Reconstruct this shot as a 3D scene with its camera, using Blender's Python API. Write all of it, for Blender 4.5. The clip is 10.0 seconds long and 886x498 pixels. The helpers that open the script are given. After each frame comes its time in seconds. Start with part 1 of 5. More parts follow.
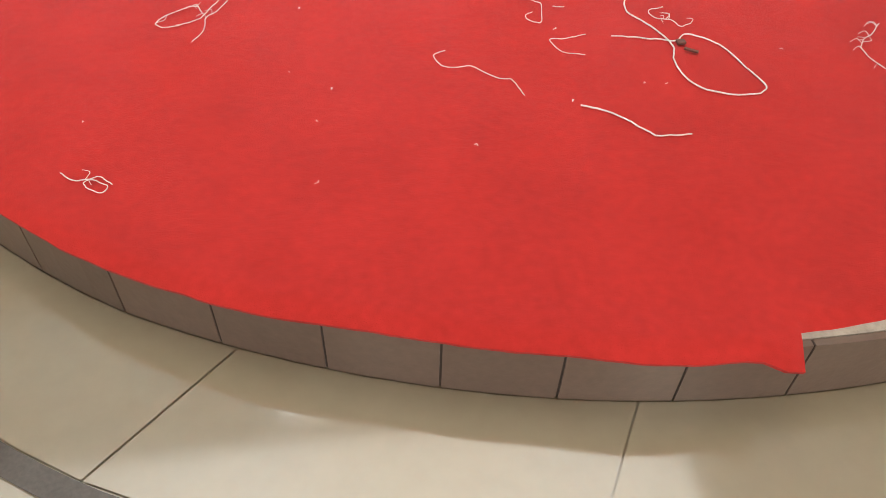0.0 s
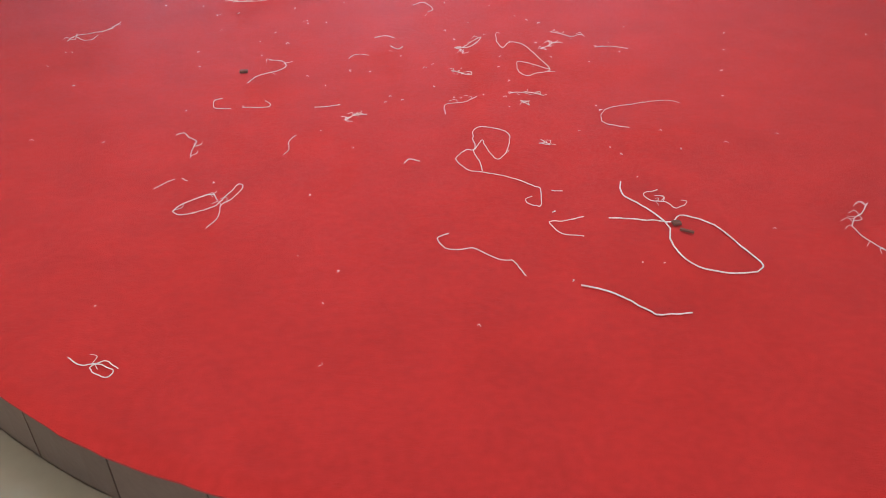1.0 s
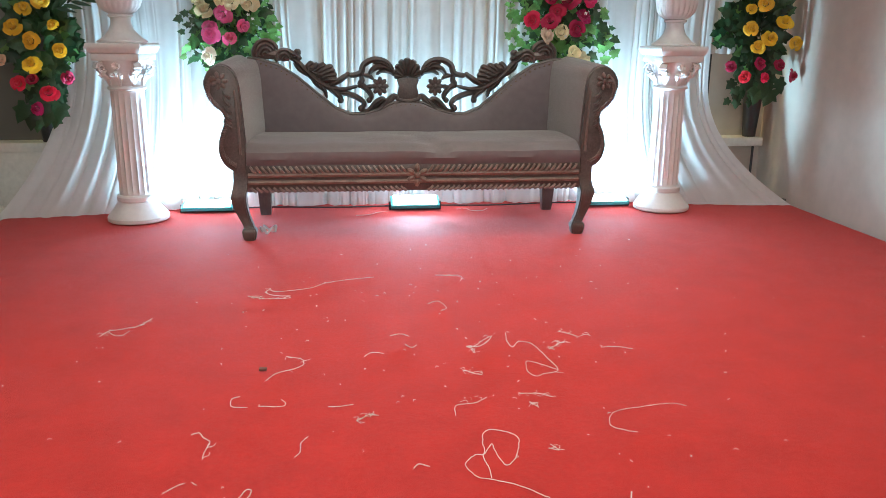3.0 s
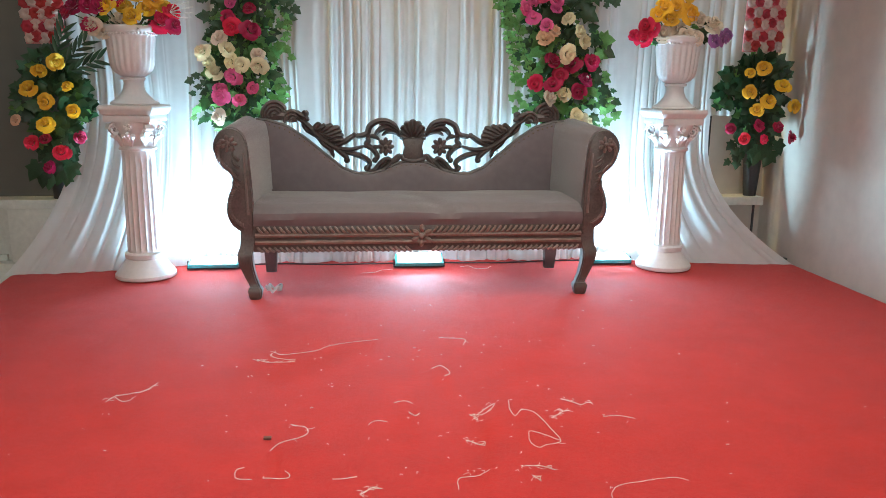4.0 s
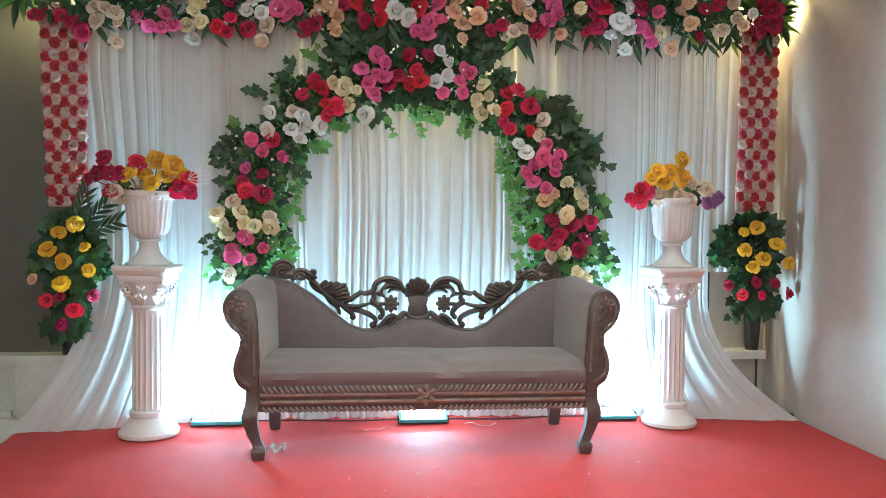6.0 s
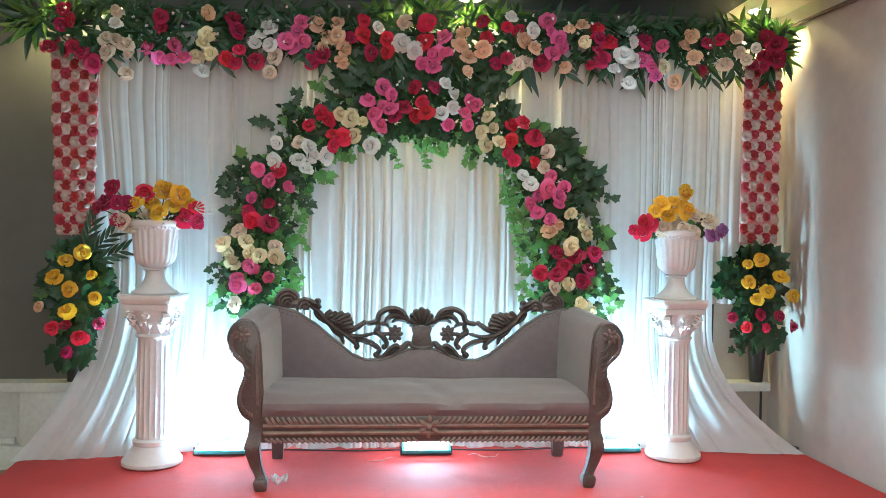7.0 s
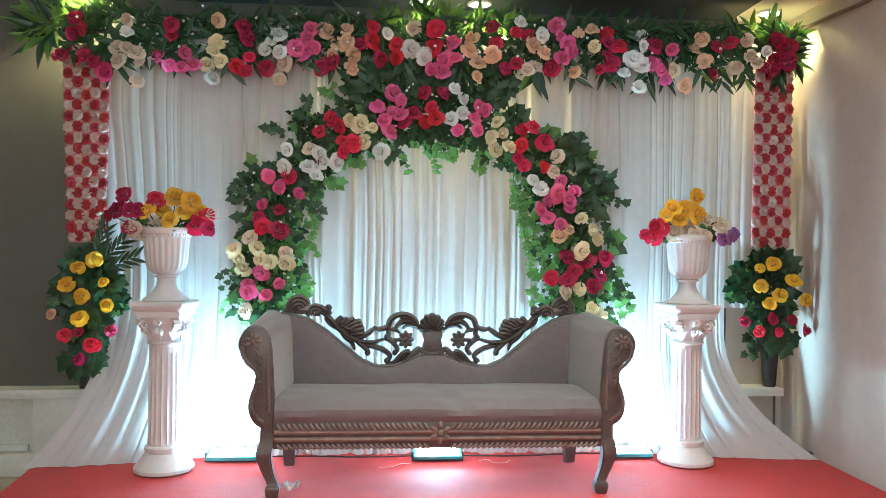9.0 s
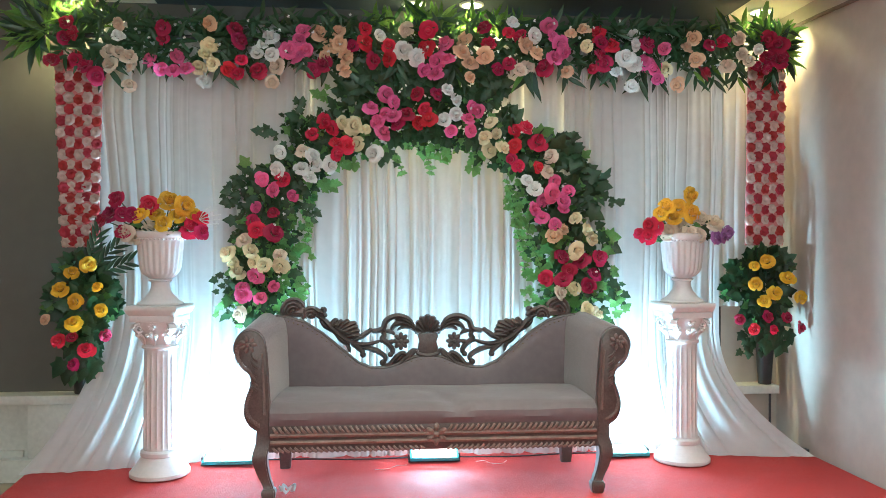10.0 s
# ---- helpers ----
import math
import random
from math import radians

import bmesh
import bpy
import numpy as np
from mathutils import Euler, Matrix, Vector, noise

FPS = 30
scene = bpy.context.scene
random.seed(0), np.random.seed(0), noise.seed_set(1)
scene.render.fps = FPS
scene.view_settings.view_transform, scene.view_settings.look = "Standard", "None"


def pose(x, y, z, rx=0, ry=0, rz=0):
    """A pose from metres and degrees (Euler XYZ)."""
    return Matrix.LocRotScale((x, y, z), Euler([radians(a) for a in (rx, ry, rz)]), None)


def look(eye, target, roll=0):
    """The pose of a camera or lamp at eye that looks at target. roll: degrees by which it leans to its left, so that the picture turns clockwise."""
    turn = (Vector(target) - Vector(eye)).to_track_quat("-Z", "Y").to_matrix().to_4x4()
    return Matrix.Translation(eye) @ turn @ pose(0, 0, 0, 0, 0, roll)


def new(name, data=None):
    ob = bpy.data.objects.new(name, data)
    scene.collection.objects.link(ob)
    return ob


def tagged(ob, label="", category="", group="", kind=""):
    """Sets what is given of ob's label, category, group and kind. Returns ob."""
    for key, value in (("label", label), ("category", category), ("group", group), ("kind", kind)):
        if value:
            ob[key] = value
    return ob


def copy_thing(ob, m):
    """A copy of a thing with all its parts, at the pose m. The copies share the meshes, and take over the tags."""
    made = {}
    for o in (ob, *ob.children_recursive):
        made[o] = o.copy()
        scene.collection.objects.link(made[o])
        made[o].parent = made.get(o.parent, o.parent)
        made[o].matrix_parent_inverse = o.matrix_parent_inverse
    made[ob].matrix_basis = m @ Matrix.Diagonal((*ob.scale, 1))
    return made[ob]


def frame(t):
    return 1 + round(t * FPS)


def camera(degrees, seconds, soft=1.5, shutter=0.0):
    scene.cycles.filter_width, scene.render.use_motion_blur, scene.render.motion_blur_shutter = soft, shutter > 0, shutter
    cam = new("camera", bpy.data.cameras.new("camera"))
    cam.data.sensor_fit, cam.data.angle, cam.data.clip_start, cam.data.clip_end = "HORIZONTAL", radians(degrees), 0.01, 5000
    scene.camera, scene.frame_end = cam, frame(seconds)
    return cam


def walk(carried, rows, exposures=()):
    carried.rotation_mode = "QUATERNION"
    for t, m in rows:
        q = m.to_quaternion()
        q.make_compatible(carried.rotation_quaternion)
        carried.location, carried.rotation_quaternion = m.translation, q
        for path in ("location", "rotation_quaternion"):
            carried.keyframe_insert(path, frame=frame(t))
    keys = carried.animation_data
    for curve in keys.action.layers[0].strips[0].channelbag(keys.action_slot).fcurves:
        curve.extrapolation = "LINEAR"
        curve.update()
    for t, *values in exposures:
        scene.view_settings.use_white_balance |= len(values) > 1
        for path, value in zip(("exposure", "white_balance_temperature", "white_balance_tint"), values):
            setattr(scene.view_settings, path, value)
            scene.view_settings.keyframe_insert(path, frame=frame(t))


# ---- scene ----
cam = camera(58.9, 10.0, soft=0.6)
PATH = [
    (0, (-0.341, -3.791, 0.844), (-0.112, -2.444, -0.617), 1.9),
    (0.5, (-0.339, -3.789, 0.854), (-0.11, -2.258, -0.412), 0.9),
    (0.7, (-0.333, -3.789, 0.860), (-0.103, -2.219, -0.323), 0.7),
    (1, (-0.325, -3.789, 0.868), (-0.093, -2.161, -0.27), 0.4),
    (1.3, (-0.324, -3.789, 0.883), (-0.085, -2.082, -0.157), 0.3),
    (1.5, (-0.323, -3.789, 0.893), (-0.08, -2.029, -0.026), 0.2),
    (2, (-0.317, -3.801, 0.929), (-0.078, -1.956, 0.196), 0.0),
    (2.5, (-0.317, -3.805, 0.948), (-0.089, -1.91, 0.349), 0.4),
    (3, (-0.313, -3.806, 0.961), (-0.089, -1.888, 0.441), 0.4),
    (3.2, (-0.314, -3.809, 0.979), (-0.091, -1.887, 0.479), 0.4),
    (3.75, (-0.317, -3.819, 1.027), (-0.098, -1.883, 0.585), 0.6),
    (4.3, (-0.319, -3.829, 1.075), (-0.104, -1.879, 0.690), 0.7),
    (4.5, (-0.32, -3.832, 1.093), (-0.106, -1.878, 0.728), 0.7),
    (5, (-0.324, -3.858, 1.139), (-0.107, -1.88, 0.942), 0.6),
    (5.5, (-0.326, -3.868, 1.156), (-0.114, -1.883, 1.04), 0.5),
    (7, (-0.321, -3.896, 1.221), (-0.128, -1.905, 1.208), 1.0),
    (7.5, (-0.333, -3.897, 1.224), (-0.161, -1.905, 1.214), 0.8),
    (8, (-0.333, -3.896, 1.222), (-0.164, -1.903, 1.215), 0.8),
    (8.5, (-0.332, -3.894, 1.224), (-0.159, -1.901, 1.216), 0.8),
    (9, (-0.326, -3.891, 1.227), (-0.157, -1.898, 1.225), 0.7),
    (9.5, (-0.321, -3.895, 1.235), (-0.16, -1.902, 1.233), 0.6),
    (10, (-0.317, -3.89, 1.227), (-0.138, -1.898, 1.228), 0.1),
]
LIGHTING = [(0, 0.30, 5750, 5), (0.5, 0.15, 5250, 6), (1, 0.02, 5200, 7), (1.5, 0.0, 5700, 4), (2, 0.05, 5750, 2), (3, 0.08, 5850, 1), (4.5, 0.15, 5850, 0), (5.5, 0.33, 5650, -4), (7, 0.47, 5480, -6), (10, 0.48, 5480, -6)]
walk(cam, [(t, look(e, g, r)) for t, e, g, r in PATH], LIGHTING)

# ---- world, lights, exposure ----
world = bpy.data.worlds.new("world")
scene.world = world
world.use_nodes = True
wbg = world.node_tree.nodes["Background"]
wbg.inputs["Color"].default_value = (0.75, 0.85, 1.0, 1)
wbg.inputs["Strength"].default_value = 0.05


def area_lamp(name, m, w, h, watts, color, spread=180):
    d = bpy.data.lights.new(name, "AREA")
    d.shape, d.size, d.size_y, d.energy, d.color = "RECTANGLE", w, h, watts, color
    d.spread = radians(spread)
    ob = new(name, d)
    ob.matrix_world = m
    return ob


WALL_X, BACK_Y, CEIL = 2.31, 1.02, 2.72
LOW = -0.13
FLOODS = ((-1.13, 0.665), (0.04, 0.64), (1.17, 0.65))
DOWNLIGHTS = ((-2.02, 0.80), (-0.07, 0.86), (0.28, 0.84), (2.09, 0.80))
# Ceiling panels are added, unseen, to light the carpet and whiten the floor's reflection.
FILL_PANELS = ((-0.55, -2.42, 1.90, 0.85, 15), (0.25, -0.62, 1.10, 0.85, 15), (-1.6, -5.2, 0.30, 0.30, 12), (0.9, -5.2, 0.30, 0.30, 12))
FLOOD_WATTS = (60, 44, 54)
FLOOD_TILT = (10, 20, 10)

for (fx, fy), watts, lean in zip(FLOODS, FLOOD_WATTS, FLOOD_TILT):
    area_lamp("flood_lamp", pose(fx, fy, 0.022 + 0.0009 * lean, lean) @ pose(0, 0, 0.024, 180), 0.24, 0.08, watts, (0.53, 0.81, 1.0))
for (dx, dy), watts in zip(DOWNLIGHTS, (46, 100, 100, 74)):
    d = bpy.data.lights.new("downlight_lamp", "SPOT")
    d.energy, d.color, d.spot_size, d.spot_blend, d.shadow_soft_size = watts, (1.0, 0.74, 0.34), radians(140), 0.6, 0.04
    ob = new("downlight_lamp", d)
    ob.matrix_world = pose(dx, dy, CEIL - 0.03)
# fill light from the added ceiling panels
for px, py, hx, hy, watts in FILL_PANELS:
    area_lamp("fill_panel_lamp", pose(px, py, CEIL - 0.03), 2 * hx - 0.06, 2 * hy - 0.06, watts, (1.0, 0.85, 0.62), spread=88)


# A window behind the camera is added as a warm front fill.
FILL_WIN = (-1.9, 0.7, 1.0, 2.3)
area_lamp("front_fill_lamp", pose((FILL_WIN[0] + FILL_WIN[1]) / 2, -6.97, (FILL_WIN[2] + FILL_WIN[3]) / 2, 90, 0, 0), FILL_WIN[1] - FILL_WIN[0], FILL_WIN[3] - FILL_WIN[2], 46, (1.0, 0.83, 0.64))

# ---- materials ----
def mat(name, color, rough=0.6, metal=0.0, var=0.15, scale=8.0, bump=0.1, bscale=60.0, sheen=0.0, random_hue=0.0, random_val=0.0, spec=0.5, translucent=0.0, color2=None):
    """A procedural surface: two scales of colour change, fine relief, and change from piece to piece."""
    m = bpy.data.materials.new(name)
    m.use_nodes = True
    nt = m.node_tree
    n, l = nt.nodes, nt.links
    b = n["Principled BSDF"]
    b.inputs["Roughness"].default_value, b.inputs["Metallic"].default_value = rough, metal
    b.inputs["Specular IOR Level"].default_value = spec
    if sheen:
        b.inputs["Sheen Weight"].default_value = sheen
        b.inputs["Sheen Roughness"].default_value = 0.4
    tc = n.new("ShaderNodeTexCoord")
    n1, n2 = n.new("ShaderNodeTexNoise"), n.new("ShaderNodeTexNoise")
    n1.inputs["Scale"].default_value, n2.inputs["Scale"].default_value = scale, scale * 9
    n1.inputs["Detail"].default_value = n2.inputs["Detail"].default_value = 4
    for k in (n1, n2):
        l.new(tc.outputs["Object"], k.inputs["Vector"])
    ad = n.new("ShaderNodeMath")
    ad.operation = "ADD"
    l.new(n1.outputs["Fac"], ad.inputs[0]), l.new(n2.outputs["Fac"], ad.inputs[1])
    mr = n.new("ShaderNodeMapRange")
    mr.inputs["From Min"].default_value, mr.inputs["From Max"].default_value = 0.65, 1.35
    l.new(ad.outputs[0], mr.inputs["Value"])
    mx = n.new("ShaderNodeMix")
    mx.data_type = "RGBA"
    mx.inputs["A"].default_value = (*[c * (1 - var) for c in color], 1)
    mx.inputs["B"].default_value = (*(color2 or [min(1, c * (1 + var)) for c in color]), 1)
    l.new(mr.outputs[0], mx.inputs["Factor"])
    out = mx.outputs["Result"]
    if random_hue or random_val:
        oi, hs = n.new("ShaderNodeObjectInfo"), n.new("ShaderNodeHueSaturation")
        r1, r2 = n.new("ShaderNodeMapRange"), n.new("ShaderNodeMapRange")
        r1.inputs["To Min"].default_value, r1.inputs["To Max"].default_value = 0.5 - random_hue, 0.5 + random_hue
        r2.inputs["To Min"].default_value, r2.inputs["To Max"].default_value = 1 - random_val, 1 + random_val
        wn = n.new("ShaderNodeTexWhiteNoise")
        wn.noise_dimensions = "1D"
        l.new(oi.outputs["Random"], r1.inputs["Value"]), l.new(oi.outputs["Random"], wn.inputs["W"])
        l.new(wn.outputs["Value"], r2.inputs["Value"])
        l.new(r1.outputs[0], hs.inputs["Hue"]), l.new(r2.outputs[0], hs.inputs["Value"])
        l.new(out, hs.inputs["Color"])
        out = hs.outputs["Color"]
    l.new(out, b.inputs["Base Color"])
    if bump:
        n3, bp = n.new("ShaderNodeTexNoise"), n.new("ShaderNodeBump")
        n3.inputs["Scale"].default_value, n3.inputs["Detail"].default_value = bscale, 5
        l.new(tc.outputs["Object"], n3.inputs["Vector"])
        bp.inputs["Strength"].default_value, bp.inputs["Distance"].default_value = bump, 0.01
        l.new(n3.outputs["Fac"], bp.inputs["Height"]), l.new(bp.outputs["Normal"], b.inputs["Normal"])
    if translucent:
        tr, ms = n.new("ShaderNodeBsdfTranslucent"), n.new("ShaderNodeMixShader")
        l.new(out, tr.inputs["Color"])
        ms.inputs["Fac"].default_value = translucent
        l.new(b.outputs[0], ms.inputs[1]), l.new(tr.outputs[0], ms.inputs[2])
        l.new(ms.outputs[0], n["Material Output"].inputs["Surface"])
    return m


def glow(name, color, strength):
    m = bpy.data.materials.new(name)
    m.use_nodes = True
    b = m.node_tree.nodes["Principled BSDF"]
    b.inputs["Base Color"].default_value = (0.8, 0.8, 0.8, 1)
    b.inputs["Emission Color"].default_value, b.inputs["Emission Strength"].default_value = (*color, 1), strength
    return m


def sheer(name, color, see):
    """Thin woven cloth: part diffuse, part letting light through, a little open between the threads."""
    m = mat(name, color, 0.8, var=0.05, scale=2, bump=0.04, bscale=300, translucent=0.35)
    nt = m.node_tree
    n, l = nt.nodes, nt.links
    o = n["Material Output"]
    src = o.inputs["Surface"].links[0].from_socket
    tp, ms = n.new("ShaderNodeBsdfTransparent"), n.new("ShaderNodeMixShader")
    ms.inputs["Fac"].default_value = see
    l.new(src, ms.inputs[1]), l.new(tp.outputs[0], ms.inputs[2]), l.new(ms.outputs[0], o.inputs["Surface"])
    return m


M_CARPET = mat("red_felt", (0.51, 0.027, 0.022), 0.84, var=0.13, scale=7, bump=0.3, bscale=420, sheen=0.14, spec=0.16)
M_STAGE = mat("stage_screed", (0.42, 0.36, 0.30), 0.8, var=0.25, scale=9, bump=0.5, bscale=90)
M_RISER = mat("brown_riser_tile", (0.17, 0.115, 0.088), 0.32, var=0.12, scale=7, bump=0.05, bscale=120, random_val=0.08)
M_GROUT = mat("dark_grout", (0.05, 0.035, 0.03), 0.9, var=0.3, scale=30, bump=0.2)
M_TILE = mat("cream_polished_tile", (0.33, 0.275, 0.19), 0.10, var=0.06, scale=3, bump=0.0, random_val=0.04, spec=1.0)
M_TILE.node_tree.nodes["Principled BSDF"].inputs["IOR"].default_value = 1.65
M_BAND = mat("dark_floor_band", (0.10, 0.085, 0.075), 0.25, var=0.2, scale=20, bump=0.03)
M_WALL = mat("cream_wall_paint", (0.50, 0.44, 0.375), 0.7, var=0.08, scale=1.3, bump=0.06, bscale=35)
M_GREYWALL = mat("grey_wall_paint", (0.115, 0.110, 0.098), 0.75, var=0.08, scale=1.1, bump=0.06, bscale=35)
M_CEIL = mat("ceiling_paint", (0.72, 0.66, 0.55), 0.8, var=0.05, scale=1.0, bump=0.04)
M_SLATE = mat("slate_paint", (0.045, 0.058, 0.062), 0.7, var=0.1, scale=1.5, bump=0.05)
M_LEDGE = mat("white_painted_board", (0.66, 0.65, 0.60), 0.5, var=0.12, scale=4, bump=0.08, bscale=40)
M_SHEER = sheer("white_sheer_cloth", (0.80, 0.79, 0.78), 0.10)
M_SHEER2 = sheer("white_side_cloth", (0.80, 0.80, 0.79), 0.06)
M_PLASTER = mat("white_glossy_plaster", (0.74, 0.70, 0.68), 0.28, var=0.06, scale=6, bump=0.08, bscale=30)
M_FABRIC = mat("taupe_velvet", (0.165, 0.132, 0.140), 0.8, var=0.12, scale=3, bump=0.12, bscale=350, sheen=0.5)
M_WOOD = mat("dark_carved_wood", (0.098, 0.077, 0.072), 0.36, var=0.35, scale=14, bump=0.15, bscale=60)
M_GILT = mat("rubbed_brown_wood", (0.24, 0.18, 0.155), 0.36, metal=0.05, var=0.4, scale=25, bump=0.15, bscale=80)
M_DULL = mat("dull_taupe_wood", (0.17, 0.13, 0.12), 0.38, var=0.35, scale=20, bump=0.15, bscale=70)
M_NAIL = mat("dark_brass", (0.16, 0.11, 0.07), 0.35, metal=0.9, bump=0)
M_YARN = mat("white_cotton_yarn", (0.84, 0.80, 0.76), 0.9, var=0.1, scale=60, bump=0.3, bscale=900)
M_CHIP = mat("dark_wood_chip", (0.16, 0.07, 0.05), 0.8, var=0.4, scale=80, bump=0.3)
M_BLACK = mat("black_metal", (0.03, 0.03, 0.032), 0.45, var=0.2, scale=20, bump=0.05)
M_TEAL = mat("teal_lamp_housing", (0.08, 0.40, 0.44), 0.4, var=0.1, scale=20, bump=0.03)
M_PIPE = mat("brown_conduit", (0.16, 0.11, 0.08), 0.5, var=0.2, scale=12, bump=0.05)
M_FLOOD = glow("flood_glass", (0.85, 0.95, 1.0), 30)
M_DOWN = glow("downlight_glass", (1.0, 0.85, 0.45), 14)
M_FILL_PANEL = glow("fill_panel_diffuser", (0.93, 0.97, 1.0), 0.4)
# glow for the sheet behind the added window
M_FILL_GLOW = glow("fill_window_glow", (0.85, 0.92, 1.0), 3)
M_TRIM = mat("white_trim_ring", (0.75, 0.74, 0.70), 0.4, bump=0)
M_CLOTH = mat("pink_backing_cloth", (0.62, 0.24, 0.24), 0.9, var=0.15, scale=10, bump=0.2, bscale=200)
M_PLASTIC = mat("clear_plastic_scrap", (0.7, 0.68, 0.68), 0.2, bump=0.1)
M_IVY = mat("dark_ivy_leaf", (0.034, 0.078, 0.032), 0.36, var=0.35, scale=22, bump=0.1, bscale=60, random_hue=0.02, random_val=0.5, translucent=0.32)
# Paler ivy: own tone on the vines, painted floodlight at the arch's feet.
M_PALE_LIT = mat("pale_and_floodlit_leaf", (0.15, 0.30, 0.09), 0.42, var=0.3, scale=22, bump=0.1, bscale=60, random_hue=0.02, random_val=0.4, translucent=0.6)
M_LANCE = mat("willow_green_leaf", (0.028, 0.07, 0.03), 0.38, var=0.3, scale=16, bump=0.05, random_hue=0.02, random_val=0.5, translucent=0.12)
# Lighter willow leaf, yellowed as if lit by the downlights.
M_LAMPLIT = mat("lamplit_willow_leaf", (0.16, 0.30, 0.06), 0.4, var=0.3, scale=16, bump=0.05, random_hue=0.02, random_val=0.35, translucent=0.4)
M_STEM = mat("green_wire_stem", (0.05, 0.10, 0.04), 0.6, bump=0)
PETAL = {}
for pname, pcol in (("crimson", (0.68, 0.018, 0.07)), ("pink", (0.80, 0.14, 0.34)), ("white", (0.88, 0.88, 0.83)), ("cream", (0.90, 0.78, 0.50)), ("peach", (0.84, 0.56, 0.36)), ("yellow", (0.88, 0.52, 0.03)), ("magenta", (0.44, 0.012, 0.075)), ("blush", (0.78, 0.65, 0.52)), ("mauve", (0.38, 0.15, 0.40)), ("scarlet", (0.37, 0.02, 0.03)), ("shell", (0.58, 0.43, 0.38))):
    PETAL[pname] = mat(pname + "_silk_petal", pcol, 0.65, var=0.16, scale=18, bump=0.1, bscale=120, random_hue=0.008, random_val=0.14, sheen=0.2, translucent=0.15)


# ---- builders ----
def mesh_of(name, verts, faces, material, smooth=True):
    me = bpy.data.meshes.new(name)
    me.from_pydata([tuple(v) for v in verts], [], faces)
    me.materials.append(material)
    if smooth:
        me.polygons.foreach_set("use_smooth", [True] * len(me.polygons))
    me.update()
    return me


def finish(name, bm, material, smooth=True):
    bmesh.ops.recalc_face_normals(bm, faces=bm.faces)
    me = bpy.data.meshes.new(name)
    bm.to_mesh(me)
    bm.free()
    me.materials.append(material)
    if smooth:
        me.polygons.foreach_set("use_smooth", [True] * len(me.polygons))
        me.set_sharp_from_angle(angle=radians(38))
    return me


def child(ob, parent):
    """Parent ob, whose mesh is in the parent's own space of build, keeping it where it is."""
    ob.parent = parent
    m = Matrix.Identity(4)
    p = parent
    while p is not None:
        m = m @ p.matrix_basis.inverted() if p.parent is None else m
        p = p.parent
    if parent.parent is None:
        ob.matrix_parent_inverse = parent.matrix_basis.inverted()
    return ob


def part(name, bm, material, parent, label="", smooth=True):
    me = bm if isinstance(bm, bpy.types.Mesh) else finish(name, bm, material, smooth)
    ob = child(new(name, me), parent)
    return tagged(ob, label) if label else ob


def piece(name, me, m, parent):
    ob = child(new(name, me), parent)
    ob.matrix_basis = m
    return ob


def thing(name, x, y, z, label, category, group="", kind=""):
    ob = new(name)
    ob.location = (x, y, z)
    ob.empty_display_size = 0.05
    bpy_m = Matrix.Translation((x, y, z))
    ob.matrix_basis = bpy_m
    return tagged(ob, label, category, group, kind)


def solid(name, bm, material, label, category, kind="structure", group="", smooth=True):
    return tagged(new(name, finish(name, bm, material, smooth)), label, category, group, kind)


def add_box(bm, x0, x1, y0, y1, z0, z1, bevel=0.0, m=None):
    r = bmesh.ops.create_cube(bm, size=1)
    vs = r["verts"]
    bmesh.ops.scale(bm, vec=(x1 - x0, y1 - y0, z1 - z0), verts=vs)
    bmesh.ops.translate(bm, vec=((x0 + x1) / 2, (y0 + y1) / 2, (z0 + z1) / 2), verts=vs)
    if m is not None:
        bmesh.ops.transform(bm, matrix=m, verts=vs)
    if bevel:
        es = list({e for v in vs for e in v.link_edges})
        bmesh.ops.bevel(bm, geom=es, offset=bevel, segments=2, profile=0.6, affect="EDGES")
    return bm


def box(*a, **k):
    return add_box(bmesh.new(), *a, **k)


def add_lathe(bm, profile, seg=32, at=(0, 0, 0), shape=None, m=None):
    """Turn a profile of (radius, height) round z; shape(angle, index) scales the radius."""
    rings = []
    for i, (r, z) in enumerate(profile):
        ring = []
        for k in range(seg):
            a = 2 * math.pi * k / seg
            rr = r * (shape(a, i) if shape else 1)
            v = Vector((rr * math.cos(a), rr * math.sin(a), z))
            v = (m @ v) if m is not None else v
            ring.append(bm.verts.new(v + Vector(at)))
        rings.append(ring)
    for a, b in zip(rings, rings[1:]):
        for k in range(seg):
            bm.faces.new((a[k], a[(k + 1) % seg], b[(k + 1) % seg], b[k]))
    bm.faces.new(rings[0][::-1])
    bm.faces.new(rings[-1])
    return bm


def lathe(*a, **k):
    return add_lathe(bmesh.new(), *a, **k)


def spline(pts, n=6):
    """A smooth line through a few control points."""
    p = [Vector(q) for q in pts]
    p = [2 * p[0] - p[1]] + p + [2 * p[-1] - p[-2]]
    out = []
    for i in range(1, len(p) - 2):
        a, b, c, d = p[i - 1:i + 3]
        for k in range(n):
            t = k / n
            out.append(0.5 * ((2 * b) + (c - a) * t + (2 * a - 5 * b + 4 * c - d) * t * t + (3 * b - a - 3 * c + d) * t ** 3))
    out.append(p[-2])
    return out


